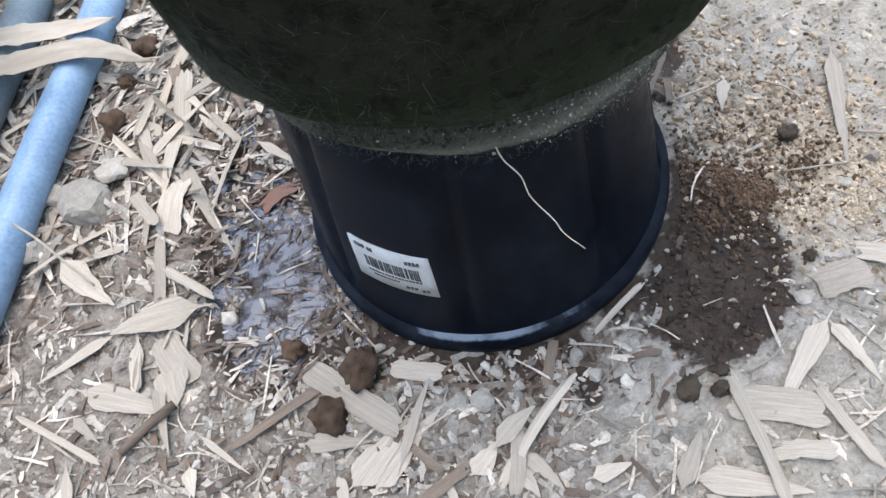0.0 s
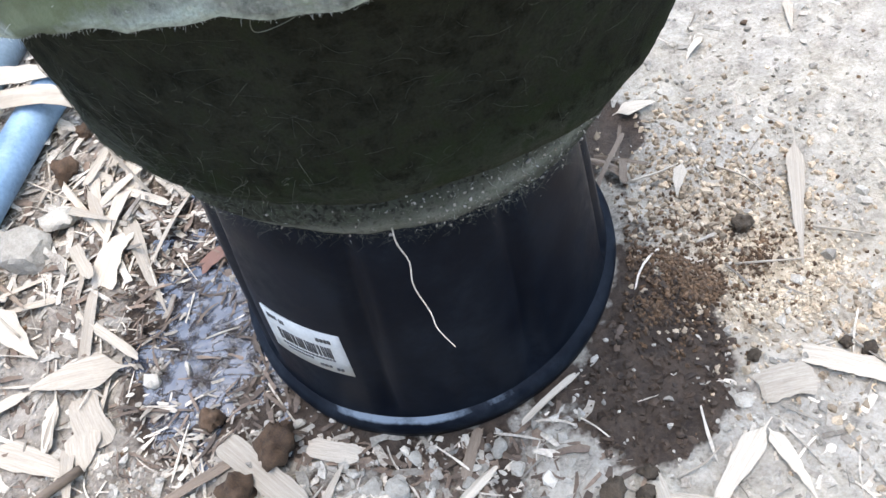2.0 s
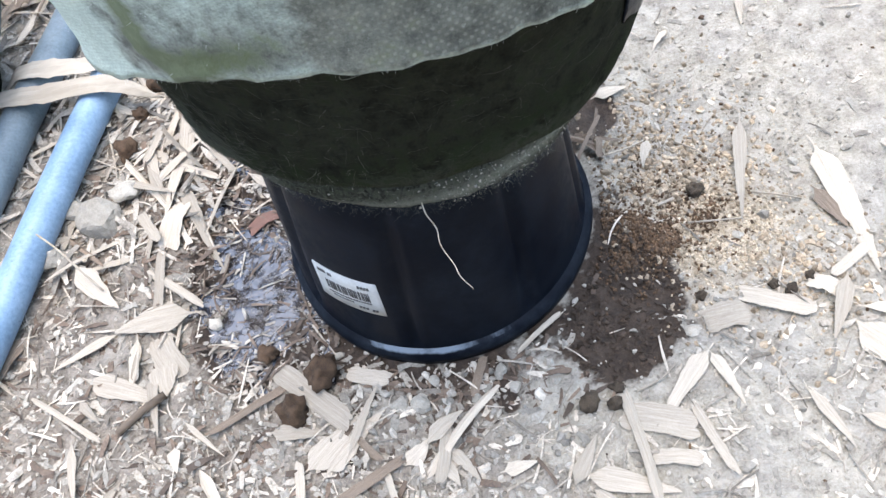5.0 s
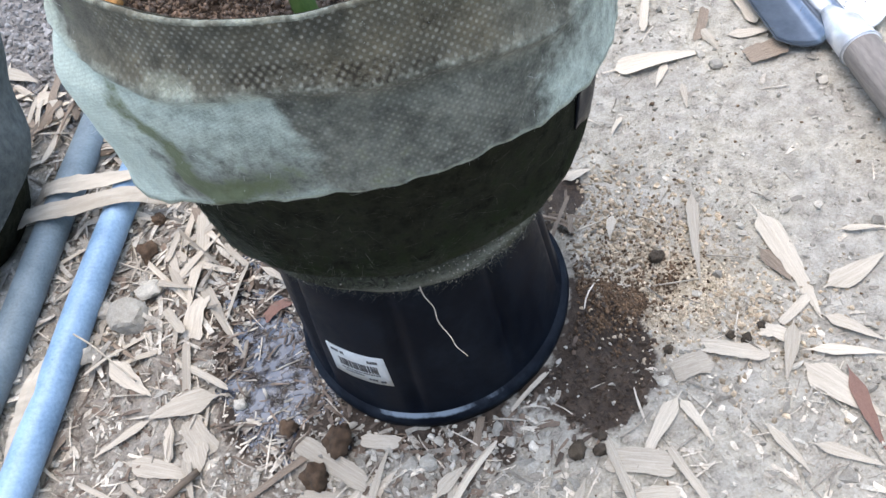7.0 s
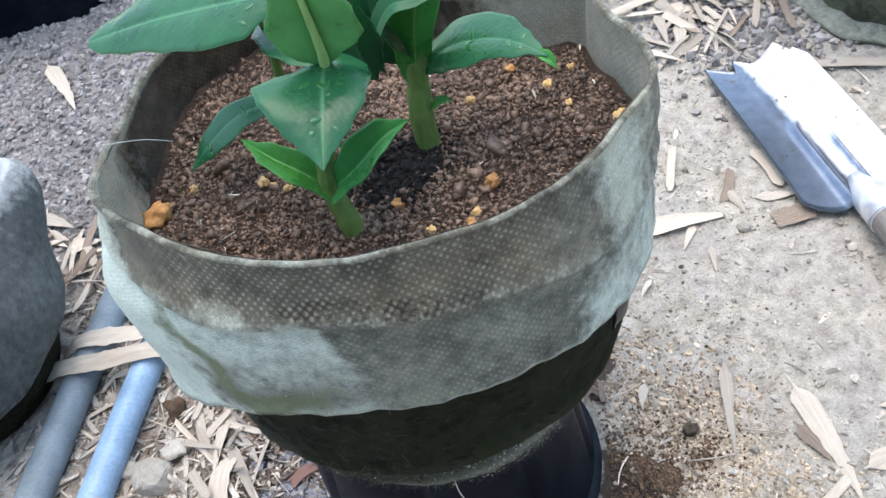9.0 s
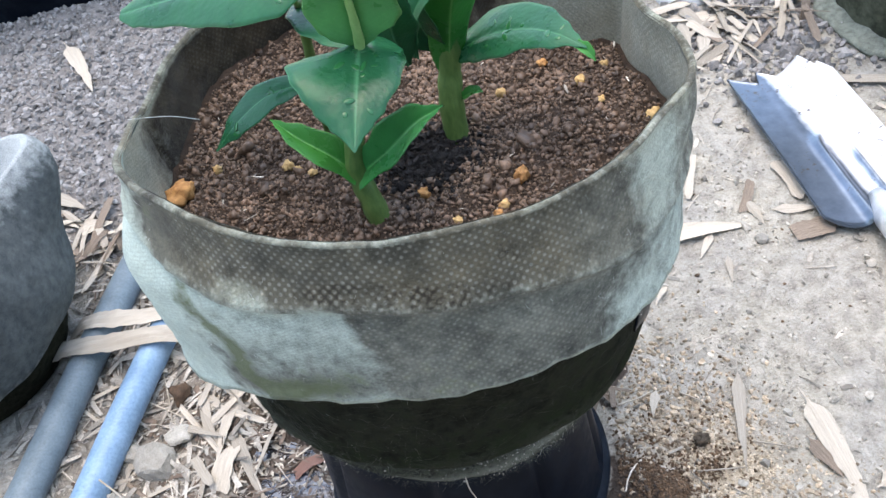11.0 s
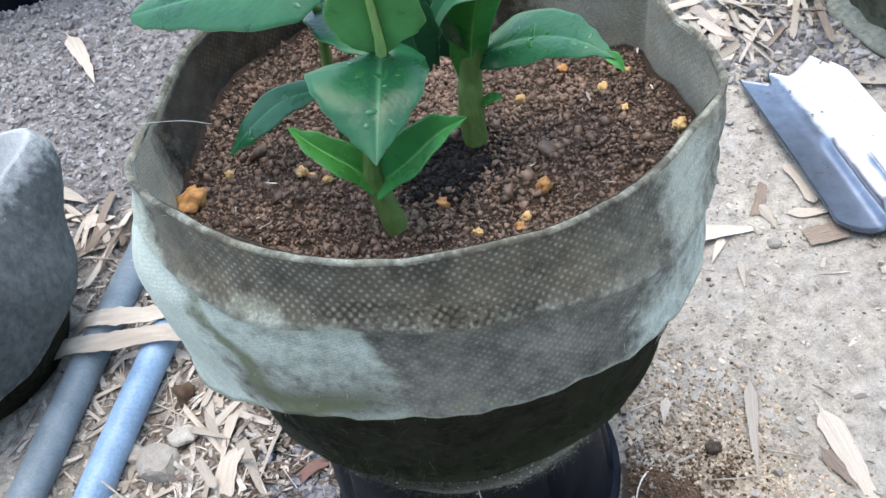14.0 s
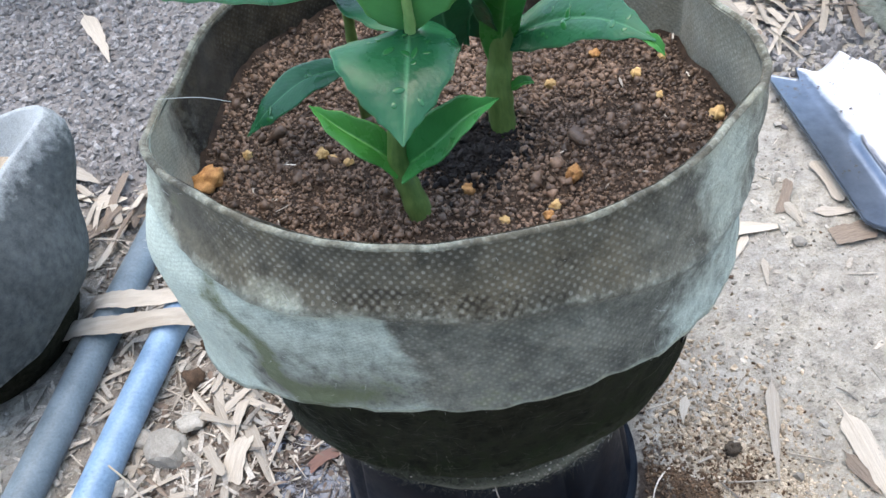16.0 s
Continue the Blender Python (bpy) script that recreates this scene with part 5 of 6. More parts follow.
# ---- trowel ----
def trowel():
    tool = thing("trowel", (0.405, 0.125, 0.0), "worn steel digging trowel with a broken tip and wooden handle", "trowel", turn=-1.5)
    nu, nv = 48, 40

    def tip(x):
        """How far the ragged tip reaches at x across the blade."""
        pts = ((-0.052, 0.243), (-0.024, 0.226), (-0.020, 0.247), (-0.004, 0.231), (0.006, 0.236), (0.031, 0.256), (0.040, 0.234), (0.044, 0.238), (0.053, 0.220))
        for (x0, y0), (x1, y1) in zip(pts, pts[1:]):
            if x <= x1:
                return y0 + (y1 - y0) * (x - x0) / (x1 - x0)
        return pts[-1][1]

    def at(i, j, low=0.0):
        u, w = i / (nu - 1), j / (nv - 1)
        x = -0.052 + 0.105 * u
        start = 0.0 + 0.020 * max(0.0, abs(x) / 0.052 - 0.45) ** 2 * 3
        y = start + (tip(x) - start) * w
        reach = math.hypot(x, max(y - 0.112, 0.0))
        ridge = 0.0055 * bell(reach, 0.0125, 0.0042) + 0.004 * bell(x, 0, 0.012) * smooth(0.06, 0.0, y)
        groove = 0.0
        z = 0.0085 + 1.6 * max(-0.006 - 0.010 * w - x, 0.0) ** 2 + 0.8 * max(x, 0.0) ** 2 + 0.003 * w * (1 - w) + 0.003 * (1 - w)  + ridge + groove
        return (x, y, z - low)
    v, f = sheet(nu, nv, at)
    k = len(v)
    v2, f2 = sheet(nu, nv, lambda i, j: at(i, j, 0.0016))
    edge = list(range(nu)) + [j * nu + nu - 1 for j in range(1, nv)] + [(nv - 1) * nu + i for i in range(nu - 2, -1, -1)] + [j * nu for j in range(nv - 2, 0, -1)]
    sides = [(edge[e - 1], edge[e], edge[e] + k, edge[e - 1] + k) for e in range(len(edge))]
    # mask paints the dark reflection on the left and shade round the socket
    linked("blade", v + v2, f + [tuple(i + k for i in reversed(q)) for q in f2] + sides, M_STEEL, tool, "scratched steel blade with a ragged tip, reflections painted into its colour", masks={"painted_reflection": [smooth(0.004, -0.018, p[0] + 0.06 * (p[1] - 0.12)) + 0.8 * bell(abs(p[0]), 0.011, 0.004) * smooth(0.11, 0.08, p[1]) for p in v + v2]})
    pts = [(0, 0.03, 0.0175), (0, 0.012, 0.019), (0, 0.000, 0.020), (0, -0.03, 0.021)]
    linked("socket", *tube(pts, [0.006, 0.012, 0.0165, 0.0175], 24), M_STEEL, tool, "dull steel socket", masks={"painted_reflection": [0.35] * 96})
    pts = [(0, -0.022 - 0.012 * i, 0.0212) for i in range(14)]
    linked("handle", *tube(pts, [0.0160 + 0.0018 * math.sin(i * 0.25) for i in range(14)], 24), M_HANDLE, tool, "weathered grey wooden handle")
    pts = [(0.0178 * math.cos(t * 0.3), -0.028, 0.021 + 0.0178 * math.sin(t * 0.3)) for t in range(22)]
    linked("ferrule", *tube(pts, [0.0009] * 22, 6), M_STEEL, tool, masks={"painted_reflection": [0.5] * 132})
    return tool


trowel()


# ---- neighbouring bags and the black tub ----
def plain_bag(at, profile, material, label, hem=True, lop=0.006, seed=0.0, roll=0.006):
    """A grow bag seen from outside: wall with thickness, rolled rim, soil and hem."""
    bag = thing("grow_bag", at, label, "grow bag")
    N = 120
    ring = []
    for (r0, z0), (r1, z1) in zip(profile, profile[1:]):
        ring += [(r0 + (r1 - r0) * k / 5, z0 + (z1 - z0) * k / 5) for k in range(5)]
    ring.append(profile[-1])
    top = profile[-1][1]
    inside = [(profile[-1][0] - 0.004, top + 0.003), (profile[-1][0] - roll * 0.5, top + 0.006), (profile[-1][0] - roll, top), (profile[-1][0] - roll - 0.008, top - 0.06)]
    full = ring + inside

    def at_fn(i, j):
        a = 2 * math.pi * i / N
        r, z = full[j]
        v = Vector((math.cos(a) * 1.6, math.sin(a) * 1.6, z * 7 + seed))
        k = smooth(0.0, 0.08, z)
        r += k * (lop * noise.noise(v) + lop * 0.5 * noise.noise(v * 3) + lop * 0.35 * (1 - 2 * abs(noise.noise(Vector((math.cos(a) * 3.5, math.sin(a) * 3.5, z * 2 + seed))))))
        zz = z + 0.02 * smooth(0.6 * top, top, z) * noise.noise(Vector((math.cos(a), math.sin(a), seed)))
        return (r * math.cos(a), r * math.sin(a), zz)
    v, f = sheet(N, len(full), at_fn, True)
    blank = [0.0] * len(v)
    linked("wall", v, f, material, bag, masks={"lint": [0.10 + 0.9 * smooth(top - 0.02, top, p[2]) for p in v], "algae": [0.25 * smooth(0.1, 0.0, p[2]) for p in v], "dots": blank, "grime_shade": [0.3 * smooth(0.12, 0.0, p[2]) for p in v]})
    if hem:
        r0 = profile[0][0]
        lip = [(r0 - 0.004, 0.014), (r0 + 0.004, 0.011), (r0 + 0.014, 0.009), (r0 + 0.019, 0.007), (r0 + 0.018, 0.002), (r0 - 0.002, 0.001), (r0 - 0.004, 0.014)]
        v, f = sheet(96, 7, lambda i, j: ((lip[j][0] + 0.003 * math.sin(i * 0.6)) * math.cos(2 * math.pi * i / 96), (lip[j][0] + 0.003 * math.sin(i * 0.6)) * math.sin(2 * math.pi * i / 96), lip[j][1] + 0.0015 * math.sin(i * 1.1)), True)
        linked("hem", v, f, M_MOSSBAG, bag, "pale stitched hem flange", masks={"lint": [0.75] * len(v), "algae": [0.1] * len(v), "dots": [0.0] * len(v), "grime_shade": [0.3] * len(v)})
    bm = bmesh.new()
    bmesh.ops.create_circle(bm, cap_ends=True, segments=48, radius=profile[-1][0] - roll - 0.016)
    bmesh.ops.translate(bm, verts=bm.verts, vec=(0, 0, top - 0.04))
    part("soil", bm, M_SOIL, bag, "dark potting soil")
    return bag


def slumped_bag(x, y):
    """A grow bag whose loose cuff slumps inwards to a pinched corner."""
    bag = thing("grow_bag", (x, y, 0.0), "pale grey felt grow bag with a slumped pinched cuff", "grow bag")
    N = 160
    outer = [(0.120, 0.058), (0.1245, 0.060), (0.128, 0.070), (0.132, 0.085), (0.1345, 0.10), (0.136, 0.12), (0.136, 0.14), (0.134, 0.155), (0.129, 0.170), (0.122, 0.182), (0.116, 0.189), (0.112, 0.1905), (0.108, 0.188), (0.104, 0.178), (0.102, 0.165), (0.100, 0.150)]

    def at(i, j):
        a = 360 * i / N
        d = (a - 24 + 180) % 360 - 180
        r, z = outer[j]
        k = smooth(0.10, 0.185, z) if j < 12 else smooth(0.150, 0.185, z)
        v = Vector((math.cos(radians(a)) * 1.6, math.sin(radians(a)) * 1.6, z * 9 + 2))
        r += 0.040 * k * bell(d, 0, 14) - 0.010 * k * bell(abs(d), 40, 20)
        r += 0.004 * noise.noise(v) + 0.0024 * noise.noise(v * 3) + 0.0030 * smooth(0.07, 0.11, z) * (1 - 2 * abs(noise.noise(Vector((math.cos(radians(a)) * 4, math.sin(radians(a)) * 4, z * 5)))))
        z += 0.012 * k * bell(d, 0, 16) + 0.005 * noise.noise(Vector((math.cos(radians(a)) * 2, math.sin(radians(a)) * 2, 4))) + (0.008 * bell(d, -30, 30) if z < 0.07 else 0)
        return (r * math.cos(radians(a)), r * math.sin(radians(a)), z)
    v, f = sheet(N, len(outer), at, True)
    linked("cuff", v, f, M_GREYBAG, bag, "pale slumped cuff", masks={"lint": [0.16 + 0.55 * smooth(0.172, 0.190, p[2]) + (0.8 if k // N > 10 else 0) + 0.4 * bell(p[2], 0.060, 0.004) for k, p in enumerate(v)], "algae": [0.1] * len(v), "dots": [0.0] * len(v), "grime_shade": [0.1] * len(v), "tan": [0.0] * len(v)})
    body = [(0.080, 0.0), (0.092, 0.012), (0.105, 0.040), (0.114, 0.07), (0.120, 0.10)]
    v, f = sheet(N, len(body), lambda i, j: ((body[j][0] + 0.004 * noise.noise(Vector((math.cos(2 * math.pi * i / N) * 3, math.sin(2 * math.pi * i / N) * 3, j)))) * math.cos(2 * math.pi * i / N), body[j][0] * math.sin(2 * math.pi * i / N), body[j][1]), True)
    linked("body", v, f, M_BODY, bag, "dark lower wall under the cuff", masks={k: [0.15] * len(v) for k in ("lint", "algae", "dots", "grime_shade", "tan")})
    bm = bmesh.new()
    bmesh.ops.create_circle(bm, cap_ends=True, segments=48, radius=0.112)
    bmesh.ops.translate(bm, verts=bm.verts, vec=(0, 0, 0.162))
    part("soil", bm, M_SAND, bag, "pale dry planting mix")
    return bag


slumped_bag(-0.450, 0.250)
plain_bag((0.632, 0.420, 0.0), [(0.116, 0.0), (0.112, 0.012), (0.122, 0.06), (0.132, 0.14), (0.138, 0.22)], M_MOSSBAG, "dark green mossy felt grow bag with a stitched hem", seed=5.0)


def black_tub():
    tub = thing("plastic_tub", (-0.470, 1.150, height(-0.47, 1.15) - 0.012), "large black ribbed plastic tub behind the soil heap", "tub")
    N = 96
    prof = [(0.245, 0.0), (0.250, 0.02), (0.268, 0.26), (0.278, 0.263), (0.278, 0.285), (0.264, 0.285), (0.260, 0.25), (0.240, 0.01)]

    def at(i, j):
        a = 2 * math.pi * (i + 0.5) / N
        r, z = prof[j]
        d = (math.degrees(a) + 22.5) % 45 - 22.5
        r = r / math.cos(radians(d)) * 0.95
        if 0.01 < z < 0.255 and j < 3:
            r += 0.010 * bell(abs(d), 22.5, 1.6)
        return (r * math.cos(a), r * math.sin(a), z)
    linked("wall", *sheet(N, len(prof), at, True), M_POT, tub)
    bm = bmesh.new()
    bmesh.ops.create_circle(bm, cap_ends=True, segments=48, radius=0.225)
    bmesh.ops.translate(bm, verts=bm.verts, vec=(0, 0, 0.012))
    part("base", bm, M_POT, tub)


black_tub()


def dish(x, y):
    ob = thing("plastic_dish", (x, y, height(x, y)), "upturned white plastic saucer lying on the mud", "dish")
    prof = [(0.040, 0.0), (0.041, 0.004), (0.034, 0.014), (0.030, 0.017), (0.001, 0.018)]
    linked("shell", *sheet(48, 5, lambda i, j: (prof[j][0] * math.cos(2 * math.pi * i / 48), prof[j][0] * math.sin(2 * math.pi * i / 48), prof[j][1]), True), M_WHITE, ob)


dish(0.390, 0.566)


def small_pot(x, y):
    ob = thing("plant_pot", (x, y, height(x, y)), "small black plastic pot standing beside the saucer", "plant pot")
    prof = [(0.034, 0.0), (0.035, 0.004), (0.043, 0.075), (0.047, 0.076), (0.047, 0.088), (0.043, 0.088), (0.034, 0.01)]
    linked("wall", *sheet(48, 7, lambda i, j: (prof[j][0] * math.cos(2 * math.pi * i / 48), prof[j][0] * math.sin(2 * math.pi * i / 48), prof[j][1]), True), M_RIM, ob)
    bm = bmesh.new()
    bmesh.ops.create_circle(bm, cap_ends=True, segments=32, radius=0.034)
    bmesh.ops.translate(bm, verts=bm.verts, vec=(0, 0, 0.006))
    part("base", bm, M_RIM, ob)


small_pot(0.300, 0.610)


# ---- fallen bamboo leaves ----
def strip_mesh(seed, blunt=False):
    """A dry leaf one unit long and one wide, with thickness: a stalk, straight edges and a long point, or a torn strip."""
    r = random.Random(seed)
    nu, nv = 24, 5
    bend, twist, curl = r.uniform(-0.16, 0.16), r.uniform(-0.9, 0.9), r.uniform(-0.3, 0.6)
    arch, phase, r_sign = r.uniform(0.0, 0.09), r.uniform(0, 6), r.choice((-1, 1))
    widest, kink, kinked = r.uniform(0.16, 0.36), r.uniform(0.35, 0.7), r.uniform(-0.05, 0.05)
    stalk, ragged = r.uniform(0.03, 0.14), r.uniform(0.05, 0.17)
    ends = [(r.uniform(-0.04, 0.04), r.uniform(-0.04, 0.04)) for k in range(nv)]
    verts = []
    for side in (0, 1):
        for i in range(nu):
            u = i / (nu - 1)
            for j in range(nv):
                s = 2 * j / (nv - 1) - 1
                tear = ragged * noise.noise(Vector((u * 9, s * 2, seed * 1.7))) + 0.4 * ragged * noise.noise(Vector((u * 30, s * 3, seed)))
                if blunt:
                    shape = min(1.0, 0.75 + 3 * u, 0.6 + 4 * (1 - u)) + 1.6 * tear
                else:
                    shape = 0.06 + 0.94 * smooth(stalk, widest, u) * max(0.0, 1 - max(0.0, (u - widest) / (1 - widest)) ** 1.45) + tear * smooth(0.1, 0.3, u) * smooth(1.0, 0.8, u)
                x = u - 0.5
                if blunt:
                    x += ends[j][0] * smooth(0.15, 0, u) + ends[j][1] * smooth(0.85, 1, u)
                y = 0.5 * shape * s + bend * (4 * u * (1 - u) - 0.5) + 0.5 * kinked * abs(u - kink)
                z = 0.014 * (1 - abs(s)) * shape * r_sign + arch * math.sin(math.pi * u) + 0.05 * curl * s * s * shape + 0.03 * twist * s * shape * (u - 0.5) + 0.006 * math.sin(u * 9 + phase) + 0.6 * kinked * max(0.0, u - kink)
                verts.append((x, y, z - 0.004 * side))
    faces, n = [], nu * nv
    for i in range(nu - 1):
        for j in range(nv - 1):
            a = i * nv + j
            faces += [(a, a + nv, a + nv + 1, a + 1), (a + n, a + 1 + n, a + nv + 1 + n, a + nv + n)]
        a, b = i * nv, i * nv + nv - 1
        faces += [(a, a + n, a + nv + n, a + nv), (b, b + nv, b + nv + n, b + n)]
    for i in (0, nu - 1):
        for j in range(nv - 1):
            a = i * nv + j
            faces.append((a, a + 1, a + 1 + n, a + n) if i == 0 else (a, a + n, a + 1 + n, a + 1))
    me = bpy.data.meshes.new("bamboo_leaf")
    me.from_pydata(verts, [], faces)
    return me


STRIPS = {}
for kind, mat_ in (("pale", M_STRAW), ("brown", M_STRAWDARK), ("red", M_RED)):
    for blunt in (False, True):
        STRIPS[kind, blunt] = []
        for k in range(12):
            me = strip_mesh(k + (20 if blunt else 0), blunt)
            me.materials.append(mat_)
            STRIPS[kind, blunt].append(me)
LABELS = {("pale", False): "pale dry bamboo leaf, pointed, fallen on the mud", ("pale", True): "pale torn strip of dry bamboo sheath on the mud",
          ("brown", False): "brown withered bamboo leaf fallen on the mud", ("brown", True): "brown torn strip of bamboo sheath on the mud",
          ("red", False): "reddish wet leaf on the ground", ("red", True): "reddish torn leaf on the ground"}
count = 0


def strip(x, y, angle, length, width, kind="pale", blunt=False, z=None, tilt=0.0, roll=0.0):
    """One fallen leaf: its middle, its direction in degrees, its length and width."""
    global count
    count += 1
    t = radians(angle)
    if z is None:
        ends = [height(x + math.cos(t) * length * k, y + math.sin(t) * length * k) for k in (-0.4, -0.2, 0, 0.2, 0.4)]
        z = 0.5 * max(ends) + 0.5 * sum(ends) / 5 + 0.0018 + 0.005 * pile(x, y)
        tilt = tilt or -math.degrees(math.atan2(ends[4] - ends[0], 0.8 * length)) * 0.7
    ob = new("bamboo_leaf", STRIPS[kind, blunt][count % 12])
    ob.matrix_basis = pose(x, y, z, roll, tilt, angle) @ Matrix.Diagonal((length, width, 0.5 * length + 0.02, 1))
    return tagged(ob, LABELS[kind, blunt], "leaf", "fallen bamboo leaves")


strip(0.210, -0.013, -109, 0.096, 0.010)
strip(0.262, -0.061, -90, 0.115, 0.019)
strip(0.275, -0.132, -50, 0.047, 0.010)
strip(0.299, -0.092, 12, 0.054, 0.018)
strip(0.229, -0.134, -122, 0.051, 0.011)
strip(0.261, -0.148, -23, 0.054, 0.009)
strip(0.246, -0.172, -62, 0.062, 0.024)
strip(0.254, -0.189, -97, 0.064, 0.011, "red", False)
strip(0.321, -0.059, -19, 0.037, 0.006)
strip(0.226, -0.216, -38, 0.047, 0.009)
strip(0.253, 0.179, -9, 0.096, 0.023)
strip(0.252, -0.062, -76, 0.038, 0.015, "brown", False)
strip(0.121, -0.162, -137, 0.067, 0.012)
strip(0.146, -0.162, -78, 0.042, 0.008)
strip(0.099, -0.180, -24, 0.044, 0.018, "pale", True)
strip(0.227, -0.120, -47, 0.025, 0.011, "pale", True)
strip(0.193, -0.121, -30, 0.046, 0.012, "pale", True)
strip(0.160, -0.123, -2, 0.029, 0.018, "pale", True)
strip(-0.110, -0.109, -49, 0.069, 0.015, "pale", True)
strip(-0.265, 0.021, -53, 0.058, 0.018)
strip(-0.217, -0.022, 180, 0.065, 0.023)
strip(-0.271, -0.031, -159, 0.056, 0.008)
strip(-0.209, -0.052, -65, 0.038, 0.019, "pale", True)
strip(-0.234, -0.050, -99, 0.043, 0.009)
strip(-0.184, 0.060, -72, 0.102, 0.011)
strip(-0.203, 0.060, 76, 0.044, 0.017, "pale", True)
strip(-0.201, 0.101, -106, 0.077, 0.011)
strip(-0.248, 0.195, -38, 0.050, 0.010)
strip(-0.339, 0.044, 48, 0.028, 0.026, "pale", True)
strip(-0.340, -0.025, 58, 0.049, 0.023, "brown", True)
strip(0.253, 0.161, -130, 0.034, 0.008)
strip(0.151, 0.016, -115, 0.026, 0.008)
strip(0.142, 0.079, 2, 0.028, 0.011)
strip(0.261, 0.128, -105, 0.035, 0.006)
strip(-0.347, 0.409, 0, 0.040, 0.025)
strip(-0.221, 0.128, -76, 0.054, 0.009)
strip(-0.102, -0.145, 37, 0.049, 0.018)
strip(-0.088, -0.147, 39, 0.058, 0.015)
strip(-0.124, -0.131, -14, 0.041, 0.011)
strip(-0.048, -0.163, 36, 0.022, 0.013)
strip(-0.029, -0.152, 32, 0.032, 0.011)
strip(-0.032, -0.177, -63, 0.028, 0.011)
strip(-0.242, -0.069, -29, 0.072, 0.017)
strip(-0.001, -0.123, -114, 0.030, 0.006, "brown", True)
strip(0.049, -0.194, 52, 0.036, 0.010)
strip(0.071, -0.211, -24, 0.059, 0.015)
strip(-0.232, -0.053, 81, 0.032, 0.006)
strip(-0.213, -0.068, -81, 0.031, 0.022)
strip(-0.072, -0.104, -25, 0.029, 0.011, "pale", True)
strip(-0.021, -0.177, -57, 0.030, 0.008)
strip(0.011, -0.187, 5, 0.024, 0.009)
strip(0.102, -0.204, -17, 0.028, 0.009, "pale", True)
strip(-0.205, -0.129, -84, 0.019, 0.009)
strip(-0.216, 0.101, -70, 0.063, 0.008)
strip(-0.215, 0.194, -100, 0.034, 0.008)
strip(0.381, 0.502, -20, 0.063, 0.022, "pale", True)
strip(0.402, 0.441, -108, 0.095, 0.012)
strip(0.371, 0.421, 44, 0.056, 0.012)
strip(0.381, 0.476, -93, 0.074, 0.011)
strip(0.330, 0.432, 13, 0.026, 0.015)
strip(0.493, 0.317, -26, 0.082, 0.013, "pale", True)
strip(-0.394, 0.734, -69, 0.159, 0.022)
strip(0.360, 0.213, -89, 0.054, 0.025, "pale", True)
strip(0.344, 0.174, -16, 0.045, 0.012)
strip(0.346, 0.145, -2, 0.037, 0.021, "brown", True)
strip(-0.386, 0.461, -36, 0.064, 0.018)
strip(-0.349, 0.373, -3, 0.045, 0.014)
# two long strips lying over the pipes
def draped(points, width, label):
    """A long leaf strip bent over what lies under it."""
    pts = spline(points, 30)
    verts = []
    for side in (0, 1):
        for i, p in enumerate(pts):
            u = i / 29
            way = (pts[min(i + 1, 29)] - pts[max(i - 1, 0)]).normalized()
            out = Vector((-way.y, way.x, 0)).normalized()
            w = width * (0.5 - 0.36 * (2 * abs(u - 0.45)) ** 4) * (1 + 0.05 * math.sin(u * 19) + 0.22 * noise.noise(Vector((u * 22, width * 900, 1))))
            for s in (-1, -0.5, 0, 0.5, 1):
                verts.append(p + out * (s * w) + Vector((0, 0, 0.0012 * (1 - abs(s)) - 0.0005 * side + 0.0016 * noise.noise(Vector((u * 9, s * 1.5, width * 700))))))
    faces, n = [], 150
    for i in range(29):
        for j in range(4):
            a = i * 5 + j
            faces += [(a, a + 1, a + 6, a + 5), (a + n, a + 5 + n, a + 6 + n, a + 1 + n)]
        a, b = i * 5, i * 5 + 4
        faces += [(a, a + 5, a + 5 + n, a + n), (b, b + n, b + 5 + n, b + 5)]
    return tagged(linked("bamboo_leaf", verts, faces, M_STRAW, flat=True), label, "leaf", "fallen bamboo leaves")


draped([(-0.378, 0.222, 0.012), (-0.345, 0.214, 0.0325), (-0.304, 0.206, 0.034), (-0.250, 0.202, 0.0315), (-0.208, 0.190, 0.010)], 0.0210, "long pale leaf strip draped over the two pipes")
draped([(-0.356, 0.246, 0.010), (-0.330, 0.242, 0.0315), (-0.304, 0.236, 0.0345), (-0.268, 0.230, 0.0315), (-0.225, 0.224, 0.0300)], 0.0205, "long pale leaf strip draped over the two pipes")

# brown sheath leaning on the pipe
draped([(-0.362, -0.040, 0.012), (-0.350, -0.010, 0.022), (-0.338, 0.025, 0.026), (-0.326, 0.060, 0.020)], 0.016, "curled brown bamboo sheath beside the blue pipe")

